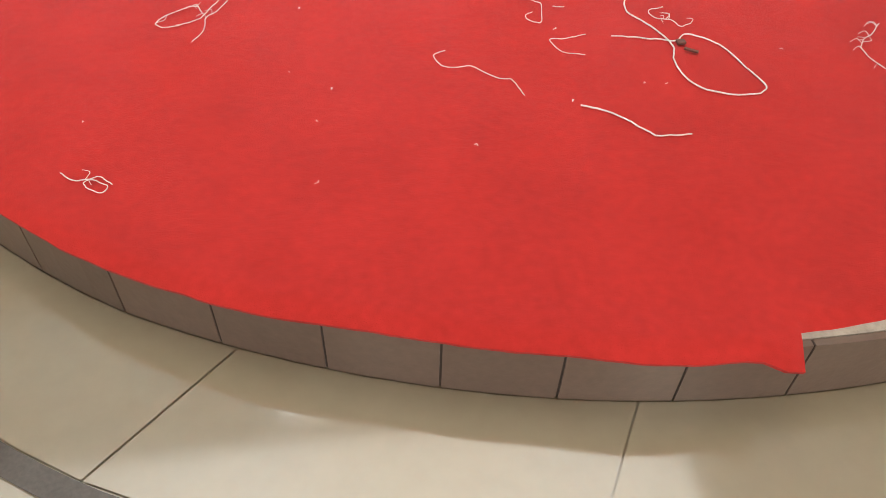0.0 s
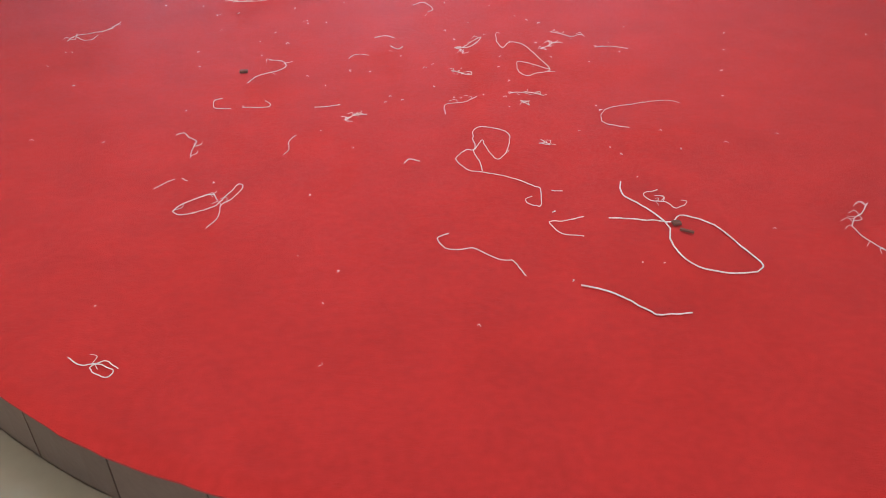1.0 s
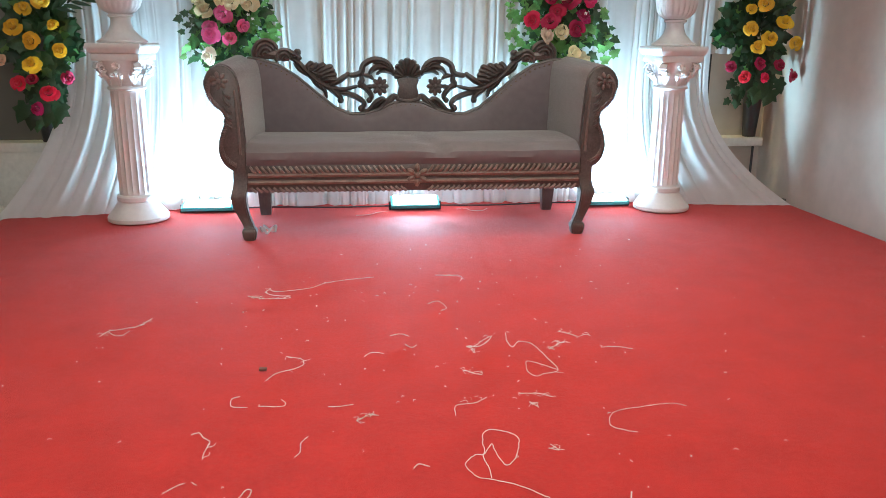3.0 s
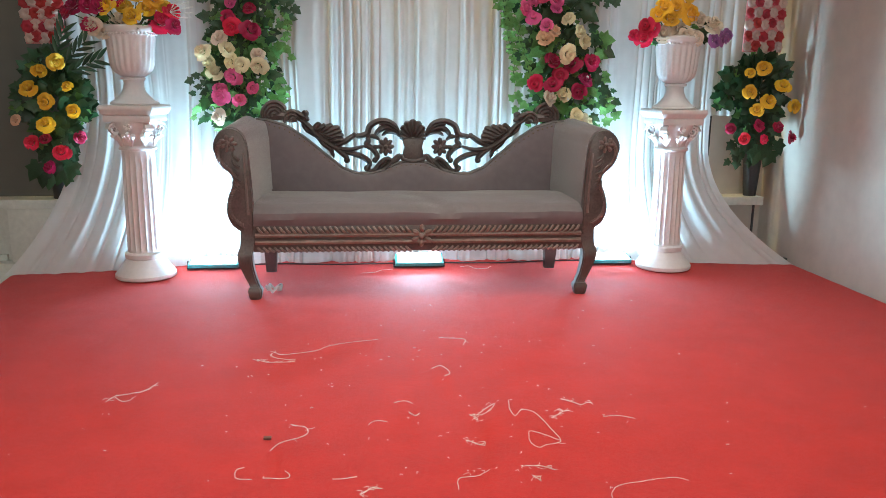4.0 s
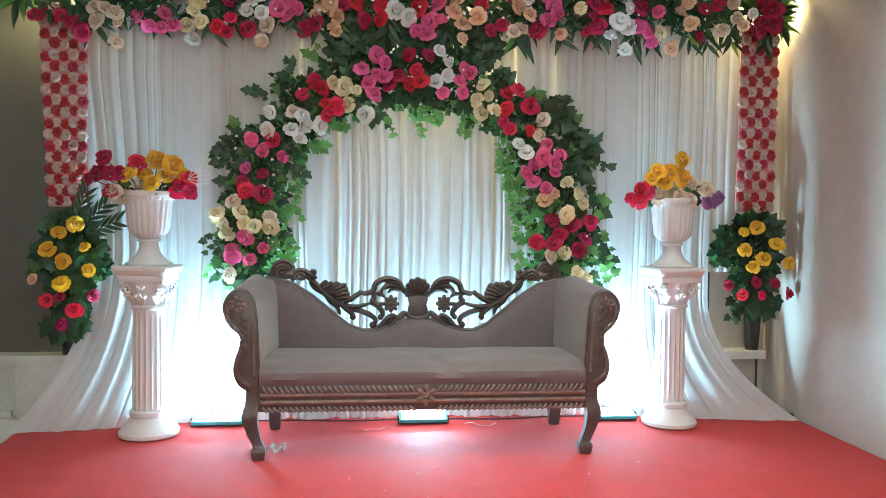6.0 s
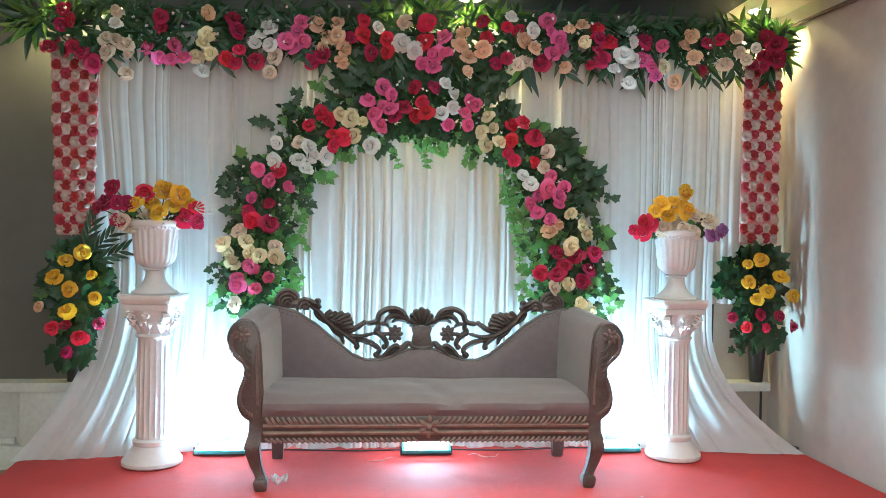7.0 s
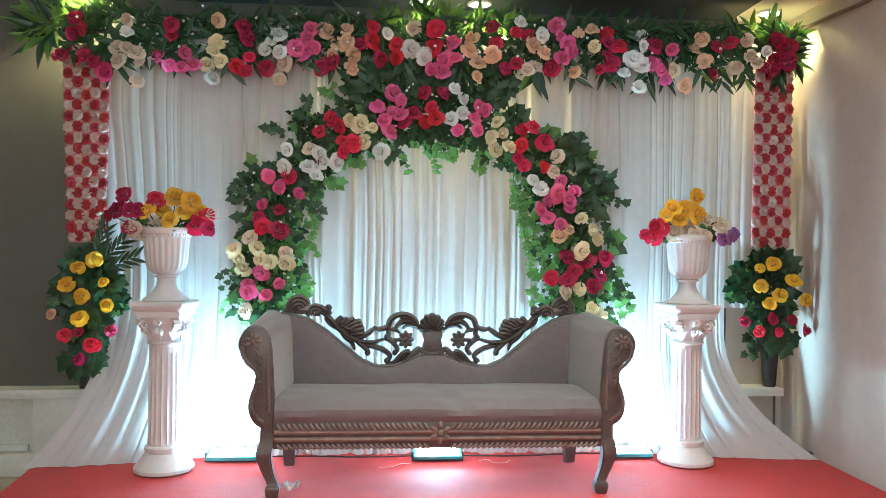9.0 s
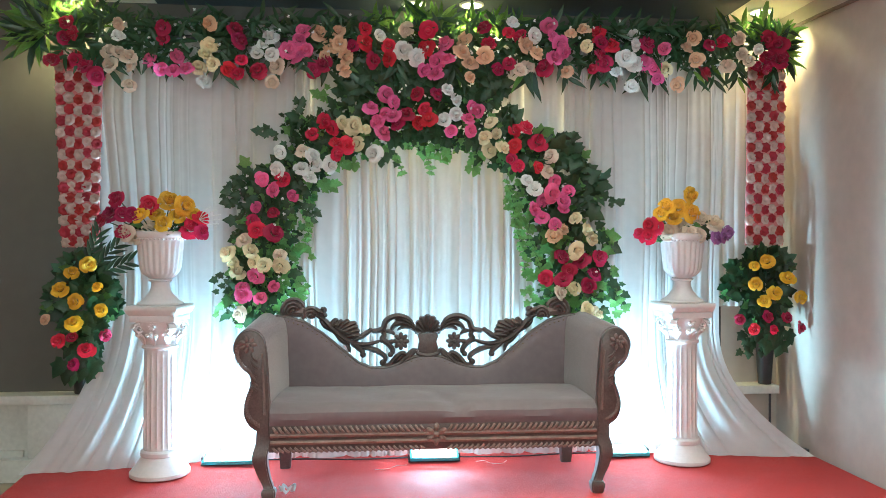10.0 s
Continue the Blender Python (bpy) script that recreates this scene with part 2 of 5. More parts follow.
def add_tube(bm, line, r0, r1=None, sides=6, flat=1.0, up=(0, 1, 0)):
    """Sweep a round or flattened section along a line, tapering from r0 to r1."""
    r1 = r0 if r1 is None else r1
    up = Vector(up)
    rings = []
    n = len(line)
    for i, p in enumerate(line):
        t = (line[min(i + 1, n - 1)] - line[max(i - 1, 0)]).normalized()
        s = t.cross(up)
        if s.length < 1e-4:
            s = t.cross(Vector((0, 0, 1)))
        s.normalize()
        w = s.cross(t).normalized()
        r = r0 + (r1 - r0) * i / max(1, n - 1)
        rings.append([bm.verts.new(p + s * (r * math.cos(2 * math.pi * k / sides)) + w * (r * flat * math.sin(2 * math.pi * k / sides))) for k in range(sides)])
    for a, b in zip(rings, rings[1:]):
        for k in range(sides):
            bm.faces.new((a[k], a[(k + 1) % sides], b[(k + 1) % sides], b[k]))
    bm.faces.new(rings[0][::-1])
    bm.faces.new(rings[-1])
    return bm


def add_prism(bm, outline, y0, y1, bevel=0.0):
    """A closed outline in x and z, given thickness along y."""
    a = [bm.verts.new((x, y0, z)) for x, z in outline]
    b = [bm.verts.new((x, y1, z)) for x, z in outline]
    n = len(a)
    fs = [bm.faces.new(a), bm.faces.new(b[::-1])]
    for k in range(n):
        fs.append(bm.faces.new((a[k], b[k], b[(k + 1) % n], a[(k + 1) % n])))
    if bevel:
        es = [e for e in fs[0].edges] + [e for e in fs[1].edges]
        bmesh.ops.bevel(bm, geom=es, offset=bevel, segments=3, profile=0.5, affect="EDGES")
    return bm


# ---- the setting ----
A_X, A_B, A_CX, A_CY = 2.42, 3.008, 0.32, -0.225


def flatten(x):
    """The west shoulder of the edge runs a little further in than an ellipse."""
    return 0.07 * min(1.0, max(0.0, (-0.68 - x) / 0.45)) ** 1.5 if x > -1.6 else 0.07 * max(0.0, (x + 2.1) / 0.5)


def front(x, grow=0.0):
    """The rounded front edge of the stage, at x."""
    s = (x - A_CX) / (A_X + grow)
    return A_CY - (A_B + grow) * math.sqrt(max(0.0, 1 - s * s)) + flatten(x)


def rim(angle, grow=0.0):
    """A point of the stage's edge; angle 0 looks forward, positive to +x."""
    x = A_CX + (A_X + grow) * math.sin(angle)
    return Vector((x, A_CY - (A_B + grow) * math.cos(angle) + flatten(x), 0))


ARC = [radians(-90 + 1.5 * k) for k in range(0, 96)]
ARC = [a for a in ARC if rim(a).x < WALL_X - 0.01]
outline = [rim(a) for a in ARC] + [Vector((WALL_X, front(WALL_X), 0)), Vector((WALL_X, BACK_Y, 0)), Vector((-2.24, BACK_Y, 0))]
bm = bmesh.new()
lo = [bm.verts.new((p.x, p.y, LOW - 0.01)) for p in outline]
hi = [bm.verts.new((p.x, p.y, -0.007)) for p in outline]
bm.faces.new(hi), bm.faces.new(lo[::-1])
for k in range(len(lo)):
    bm.faces.new((lo[k], lo[(k + 1) % len(lo)], hi[(k + 1) % len(lo)], hi[k]))
stage = solid("stage_platform", bm, M_STAGE, "low curved stage platform of rough screed", "stage", smooth=False)

# the hall round the stage
H0X, H0Y = -4.2, -7.0
solid("floor", box(H0X, WALL_X, H0Y, BACK_Y, LOW - 0.15, LOW - 0.004), M_TILE, "polished cream tiled hall floor", "floor")
solid("wall_right", box(WALL_X, WALL_X + 0.15, H0Y - 0.15, BACK_Y + 0.15, LOW - 0.15, CEIL + 0.1), M_WALL, "cream painted plaster wall with faint marks", "wall")
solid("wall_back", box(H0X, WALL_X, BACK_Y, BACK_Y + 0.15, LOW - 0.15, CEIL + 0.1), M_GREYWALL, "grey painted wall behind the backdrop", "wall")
bm = box(1.72, WALL_X, BACK_Y - 0.006, BACK_Y - 0.001, LOW, 2.35)
add_box(bm, 1.95, WALL_X, BACK_Y - 0.006, BACK_Y - 0.001, 2.35, CEIL)
solid("wall_back_corner", bm, M_WALL, "cream painted wall facing beside the corner", "wall")
solid("wall_left", box(H0X - 0.15, H0X, H0Y - 0.15, BACK_Y + 0.15, LOW - 0.15, CEIL + 0.1), M_WALL, "cream painted hall wall", "wall")
bm = box(H0X, FILL_WIN[0], H0Y - 0.15, H0Y, LOW - 0.15, CEIL + 0.1)
add_box(bm, FILL_WIN[1], WALL_X, H0Y - 0.15, H0Y, LOW - 0.15, CEIL + 0.1)
add_box(bm, FILL_WIN[0], FILL_WIN[1], H0Y - 0.15, H0Y, LOW - 0.15, FILL_WIN[2])
add_box(bm, FILL_WIN[0], FILL_WIN[1], H0Y - 0.15, H0Y, FILL_WIN[3], CEIL + 0.1)
solid("wall_front", bm, M_WALL, "cream painted hall wall with an opening for the added window", "wall")
# Added window round the front fill lamp; it never comes into view.
window = thing("window_1", -0.6, H0Y - 0.08, FILL_WIN[2], "added white framed window, unseen, round the front fill light", "window", kind="structure")
for x in (FILL_WIN[0] + 0.03, -0.6, FILL_WIN[1] - 0.03):
    part("fill_window_frame", box(x - 0.03, x + 0.03, H0Y - 0.11, H0Y - 0.05, FILL_WIN[2], FILL_WIN[3], 0.004), M_TRIM, window)
for z in (FILL_WIN[2] + 0.03, FILL_WIN[3] - 0.03):
    part("fill_window_frame", box(FILL_WIN[0] + 0.06, FILL_WIN[1] - 0.06, H0Y - 0.108, H0Y - 0.052, z - 0.03, z + 0.03, 0.004), M_TRIM, window)
# Glowing sheet added behind the window in place of a real outside.
solid("backdrop", box(FILL_WIN[0] - 1, FILL_WIN[1] + 1, H0Y - 0.9, H0Y - 0.88, 0, 3.6), M_FILL_GLOW, "added pale glowing sheet outside the fill window", "backdrop")
bm = box(H0X, WALL_X, H0Y, BACK_Y, CEIL, CEIL + 0.1)
solid("ceiling", bm, M_CEIL, "plain cream painted ceiling", "ceiling")

solid("ceiling_strip", box(-1.62, 1.93, 0.30, BACK_Y, CEIL - 0.003, CEIL), M_SLATE, "dark slate painted ceiling strip over the stage", "ceiling")

# raised strip and boxed ledge along the back wall
solid("back_step", box(H0X, -2.25, 0.86, BACK_Y, LOW - 0.003, -0.002, 0.006), M_LEDGE, "painted concrete step under the ledge", "step")
ledge = thing("ledge", 0, 0.95, 0, "white painted boxed ledge along the wall", "ledge", kind="structure")
part("top_board", box(H0X, 2.25, 0.865, BACK_Y, 0.318, 0.37, 0.004), M_LEDGE, ledge)
part("back_panel", box(H0X, 1.60, 0.945, BACK_Y, 0.0, 0.318), M_LEDGE, ledge)
for x0, x1 in ((-3.9, -3.55), (-2.32, -1.98), (-0.2, 0.2)):
    part("front_panel", box(x0, x1, 0.885, 0.945, 0.0, 0.318, 0.004), M_LEDGE, ledge)
part("support_rod", add_tube(bmesh.new(), [Vector((2.205, 0.90, 0.0)), Vector((2.205, 0.90, 0.318))], 0.008, sides=8), M_BLACK, ledge, "thin black rod under the ledge end")
part("skirting", box(H0X, -2.36, 0.92, 0.945, 0.0, 0.04, 0.004), M_LEDGE, ledge)

# the carpet: a thin felt sheet with a loose, uneven front edge
NX, NY = 190, 90
XL, XR = -2.115, WALL_X - 0.008


def carpet_front(x):
    w = 0.006 * noise.noise((x * 7, 0.3, 0)) + 0.004 * noise.noise((x * 23, 4.0, 0)) + 0.007 * math.sin(x * 9.2 + 0.6)
    flap = 0.028 * math.exp(-((x - 0.222) / 0.03) ** 2) if x < 0.245 else 0
    tuck = -0.008 if x > 0.245 else 0.026
    return front(x, 0.0) - w - flap - tuck


bm = bmesh.new()
grid = []
for i in range(NX + 1):
    x = XL + (XR - XL) * i / NX
    f = carpet_front(max(x, A_CX - A_X + 0.002)) if x > A_CX - A_X else A_CY
    back = BACK_Y - 0.16
    col = []
    for j in range(NY + 1):
        t = (j / NY) ** 1.6
        y = f + (back - f) * t
        z = 0.0015 * noise.noise((x * 3, y * 3, 1)) + 0.001 * noise.noise((x * 11, y * 11, 7))
        z += 0.005 * math.exp(-((x - 0.305 - 0.02 * math.sin(y * 3)) / 0.007) ** 2) * (1 if y < 0.62 and y > -1.0 else 0)
        if -0.1 < x < 0.42 and y > 0.1:
            z += 0.010 * max(0, noise.noise((x * 5 + y * 4, y * 2, 3)))
        over = max(0.0, 0.03 - (y - f))
        z -= 0.25 * over if y < A_CY else 0
        xs = x
        if y > A_CY and i == 0:
            xs = x - 0.10 * (y - A_CY)
        col.append(bm.verts.new((xs, y, z)))
    grid.append(col)
for i in range(NX):
    for j in range(NY):
        bm.faces.new((grid[i][j], grid[i + 1][j], grid[i + 1][j + 1], grid[i][j + 1]))
ring = [grid[i][0] for i in range(NX + 1)]
low = [bm.verts.new(v.co + Vector((0, 0.002, -0.007))) for v in ring]
for k in range(NX):
    bm.faces.new((ring[k + 1], ring[k], low[k], low[k + 1]))
side = [grid[0][j] for j in range(NY + 1)]
slow = [bm.verts.new(v.co + Vector((0.0, 0, -0.007))) for v in side]
for k in range(NY):
    bm.faces.new((side[k], side[k + 1], slow[k + 1], slow[k]))
solid("carpet", bm, M_CARPET, "worn red felt carpet littered with white thread scraps", "carpet")

# ---- recessed, standing and added fill lights ----
for dx, dy in DOWNLIGHTS:
    t = thing("downlight", dx, dy, CEIL, "lit round recessed downlight in the ceiling", "downlight", "ceiling downlights")
    part("trim_ring", lathe([(0.075, CEIL - 0.004), (0.075, CEIL - 0.012), (0.06, CEIL - 0.016), (0.058, CEIL - 0.004)], 28, (dx, dy, 0)), M_TRIM, t)
    part("lens", lathe([(0.056, CEIL - 0.006), (0.056, CEIL - 0.011), (0.03, CEIL - 0.013)], 24, (dx, dy, 0)), M_DOWN, t, "glowing warm lens")
# Bodies of the added fill panels, which stay out of view.
for px, py, hx, hy, watts in FILL_PANELS:
    t = thing("ceiling_panel_light", px, py, CEIL, "added white ceiling panel, unseen fill light for the hall", "ceiling light", "hall panel lights")
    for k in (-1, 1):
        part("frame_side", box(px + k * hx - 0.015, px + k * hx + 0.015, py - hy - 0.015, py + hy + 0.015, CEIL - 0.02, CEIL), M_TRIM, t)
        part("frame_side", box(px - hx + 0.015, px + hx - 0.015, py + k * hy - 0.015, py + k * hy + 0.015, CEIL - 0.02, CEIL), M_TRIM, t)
    part("diffuser", box(px - hx + 0.015, px + hx - 0.015, py - hy + 0.015, py + hy - 0.015, CEIL - 0.012, CEIL), M_FILL_PANEL, t)
for (fx, fy), lean in zip(FLOODS, FLOOD_TILT):
    t = thing("floodlight", fx, fy, 0, "lit white floodlight lying on the carpet", "floodlight", "floodlights behind the sofa")
    tilt = pose(fx, fy, 0.022 + 0.0009 * lean, lean)
    body = part("housing", box(-0.14, 0.14, -0.055, 0.055, -0.008, 0.014, 0.004, m=tilt), M_TEAL, t)
    part("glass", box(-0.125, 0.125, -0.048, 0.048, 0.0145, 0.019, m=tilt), M_FLOOD, body, "glowing white glass")
    part("stand", box(fx - 0.15, fx + 0.15, fy - 0.03, fy + 0.03, 0.003, 0.014, 0.003), M_BLACK, t)
    for s in (-1, 1):
        part("bracket", box(fx + s * 0.146 - 0.004, fx + s * 0.146 + 0.004, fy - 0.012, fy + 0.012, 0.006, 0.045), M_BLACK, t)

bm = bmesh.new()
add_tube(bm, [Vector((WALL_X - 0.018, 0.98, 2.62)), Vector((WALL_X - 0.018, 0.5, 2.605)), Vector((WALL_X - 0.018, 0.10, 2.585))], 0.012, sides=10, up=(0, 0, 1))
solid("wall_rod", bm, M_PIPE, "thin brown rod fixed along the wall", "rod", kind="")


# ---- backdrop cloth ----
def fold(s, seed, depth):
    """Soft wide waves with narrow gathered ridges between them."""
    a = math.sin(s * 17 + 5.5 * noise.noise((s * 2.7, seed, 0)))
    b = math.sin(s * 83 + 6 * noise.noise((s * 5.3, seed, 4)))
    c = noise.noise((s * 9, seed, 9))
    e = math.sin(s * 39 + 7 * noise.noise((s * 4.1, seed, 6)))
    fine = max(0.0, noise.noise((s * 4.7, seed, 12)) + 0.35)
    return depth * (0.70 * (1 - abs(a)) ** 3.0 + 0.75 * fine * (1 - abs(e)) ** 3.5 - 0.3 + 0.12 * b * (0.4 + abs(c)) + 0.30 * c)


def drape(name, left, right, ztop, y0, depth, seed, material, label, train=None, nu=260, nz=40, flare=None, zlow=0.006):
    """A hanging pleated cloth; left(z) and right(z) give its sides, train(z) how far it comes forward."""
    bm = bmesh.new()
    rows = []
    for j in range(nz + 1):
        v = j / nz
        z = zlow + (ztop - zlow) * v ** 1.5
        row = []
        for i in range(nu + 1):
            u = i / nu
            x = left(z) + (right(z) - left(z)) * u
            s = (left(ztop) + (right(ztop) - left(ztop)) * u)
            x += flare(z, u) if flare else 0
            swing = 0.012 * noise.noise((s * 4, z * 1.2, seed))
            y = y0 + fold(s + 0.02 * noise.noise((s * 6, z * 0.9, seed + 2)), seed, depth * (0.75 + 0.35 * (1 - v))) + swing
            if train:
                y -= train(z, u)
            row.append(bm.verts.new((x + swing, y, z + (0.006 * noise.noise((s * 30, 1, seed)) if j == 0 else 0))))
        rows.append(row)
    pos = [[v.co.copy() for v in row] for row in rows]
    bm.free()
    t = thing(name, (left(0) + right(0)) / 2, y0, 0, label, "drape", "backdrop drapes")
    for pname, j0, j1, plabel in (("hem", 0, 4, "turned cloth hem"), ("cloth", 4, nz - 1, ""), ("heading", nz - 1, nz, "")):
        vs = [p for row in pos[j0:j1 + 1] for p in row]
        fs = [(j * (nu + 1) + i, j * (nu + 1) + i + 1, (j + 1) * (nu + 1) + i + 1, (j + 1) * (nu + 1) + i) for j in range(j1 - j0) for i in range(nu)]
        part(pname, mesh_of(pname, vs, fs, material), None, t, plabel)
    return t


DRAPE_Y = 0.765
for k, (xa, xb) in enumerate(((-1.185, -0.415), (-0.42, 0.43), (0.425, 1.20))):
    drape("drape", lambda z, q=xa: q, lambda z, q=xb: q, 2.55, DRAPE_Y + 0.004 * k, 0.056, 1.0 + 0.3 * k, M_SHEER, "pleated white sheer backdrop drape lit from below", nu=170)
drape("drape", lambda z: -1.84 - 0.09 * min(1, max(0, z - 1.0)), lambda z: -1.20 + 0.02 * z, 2.55, DRAPE_Y + 0.01, 0.018, 5.0, M_SHEER2, "white drape swept aside into a train on the carpet",
      lambda z, u: 0.25 * max(0.0, 1 - z / 0.8) ** 1.8 * (1 - u) ** 0.7, nu=240, flare=lambda z, u: -0.39 * max(0.0, 1 - z / 1.1) ** 2.5 * (1 - u) ** 1.3)
drape("drape", lambda z: 1.185, lambda z: 1.805 + 0.02 * min(1, max(0, z - 1.0)), 2.55, DRAPE_Y + 0.01, 0.022, 9.0, M_SHEER2, "white drape swept aside into a train on the carpet",
      lambda z, u: 0.25 * max(0.0, 1 - z / 0.7) ** 2.0 * u ** 0.7, nu=240, flare=lambda z, u: 0.49 * max(0.0, 1 - z / 0.75) ** 2.2 * u ** 1.6)
drape("drape", lambda z: 1.77, lambda z: 2.04, 2.55, DRAPE_Y + 0.022, 0.024, 14.0, M_SHEER2, "short white drape hanging behind the rosette strip", nu=90, zlow=0.88)
stand = thing("backdrop_stand", 0, 0.82, 0, "slim metal frame carrying the backdrop", "stand")
bm = bmesh.new()
add_tube(bm, [Vector((-2.1, 0.815, 2.56)), Vector((2.2, 0.815, 2.56))], 0.016, sides=8, up=(0, 0, 1))
part("crossbar", bm, M_BLACK, stand)
for x in (-1.70, 1.84):
    part("post", add_tube(bmesh.new(), [Vector((x, 0.842, 0.0)), Vector((x, 0.842, 2.56))], 0.012, sides=8), M_BLACK, stand)
part("foot", box(2.20, 2.295, 0.60, 0.64, 0.001, 0.03, 0.003), M_BLACK, stand)
part("foot", box(2.24, 2.285, 0.645, 0.84, 0.001, 0.03, 0.003), M_BLACK, stand)

# ---- sofa ----
sofa = thing("sofa", 0, 0.3, 0, "dark carved wooden sofa upholstered in taupe velvet", "sofa")


def back_top(x):
    """Height of the upholstered back's wavy upper edge."""
    xs = [0, 0.08, 0.16, 0.24, 0.32, 0.40, 0.50, 0.60, 0.70, 0.80, 0.90]
    zs = [0.622, 0.612, 0.575, 0.552, 0.552, 0.585, 0.665, 0.748, 0.812, 0.842, 0.85]
    return float(np.interp(abs(x), xs, zs))


# backrest, its face swelling a little
bm = bmesh.new()
nx, nz = 72, 14
ft, bk = [], []
for i in range(nx + 1):
    x = -0.90 + 1.80 * i / nx
    top = back_top(x) - 0.004
    fr, br = [], []
    for j in range(nz + 1):
        v = j / nz
        z = 0.30 + (top - 0.30) * v
        lean = 0.07 * (z - 0.40)
        swell = 0.028 * math.sin(math.pi * min(1, v * 1.02)) ** 0.7
        edge = 0.02 * (1 - min(1, (1 - v) * 10)) ** 2
        fr.append(bm.verts.new((x, 0.545 + lean - swell + edge, z)))
        br.append(bm.verts.new((x, 0.635 + lean, z)))
    ft.append(fr), bk.append(br)
for i in range(nx):
    for j in range(nz):
        bm.faces.new((ft[i][j], ft[i + 1][j], ft[i + 1][j + 1], ft[i][j + 1]))
        bm.faces.new((bk[i + 1][j], bk[i][j], bk[i][j + 1], bk[i + 1][j + 1]))
    bm.faces.new((ft[i][nz], ft[i + 1][nz], bk[i + 1][nz], bk[i][nz]))
    bm.faces.new((ft[i + 1][0], ft[i][0], bk[i][0], bk[i + 1][0]))
for i in (0, nx):
    for j in range(nz):
        bm.faces.new((ft[i][j], ft[i][j + 1], bk[i][j + 1], bk[i][j]))
part("backrest", bm, M_FABRIC, sofa, "taupe velvet back with a wavy upper edge")

# seat, crowned and creased
bm = bmesh.new()
nx, ny = 64, 20
top = []
for i in range(nx + 1):
    x = -0.815 + 1.63 * i / nx
    col = []
    for j in range(ny + 1):
        v = j / ny
        y = 0.0 + 0.56 * v
        z = 0.432 + 0.045 * math.sin(math.pi * min(1, 0.12 + v * 0.7)) + 0.006 * noise.noise((x * 5, y * 7, 2))
        z -= 0.022 * max(0, 1 - v * 9) ** 2
        z -= 0.012 * math.exp(-((x - 0.12 + y * 0.5) / 0.05) ** 2) * (1 - v)
        col.append(bm.verts.new((x, y - 0.012 * math.sin(math.pi * 0.5) * (1 if j == 0 else 0), z)))
    top.append(col)
for i in range(nx):
    for j in range(ny):
        bm.faces.new((top[i][j], top[i + 1][j], top[i + 1][j + 1], top[i][j + 1]))
f = [top[i][0] for i in range(nx + 1)]
mid = [bm.verts.new((v.co.x, -0.022, 0.395)) for v in f]
bot = [bm.verts.new((v.co.x, -0.010, 0.362)) for v in f]
for k in range(nx):
    bm.faces.new((mid[k], mid[k + 1], f[k + 1], f[k]))
    bm.faces.new((bot[k], bot[k + 1], mid[k + 1], mid[k]))
part("seat", bm, M_FABRIC, sofa, "taupe velvet seat, crowned and slightly creased")
part("seat_frame", box(-0.83, 0.83, 0.03, 0.62, 0.25, 0.37, 0.006), M_WOOD, sofa)


def arm_outline(inset=0.0, outer_only=False):
    """Section of the rolled arm, scroll on top, in x (outwards positive) and z."""
    o = [(0.815, 0.30), (0.86, 0.325), (0.915, 0.36), (0.942, 0.42), (0.935, 0.49), (0.912, 0.56), (0.905, 0.62), (0.925, 0.665), (0.965, 0.69), (0.992, 0.735), (0.985, 0.785), (0.955, 0.822), (0.915, 0.838), (0.875, 0.826), (0.845, 0.792), (0.83, 0.73), (0.822, 0.62), (0.815, 0.48)]
    p = [Vector((a, b, 0)) for a, b in o]
    p = spline(p[:16], 3)[:] + p[16:]
    c = Vector((0.88, 0.57, 0))
    q = []
    for v in p:
        d = v - c
        k = max(0.0, 1 - inset / max(d.length, 1e-6))
        q.append((c + d * k))
    return [(v.x, v.y) for v in q]


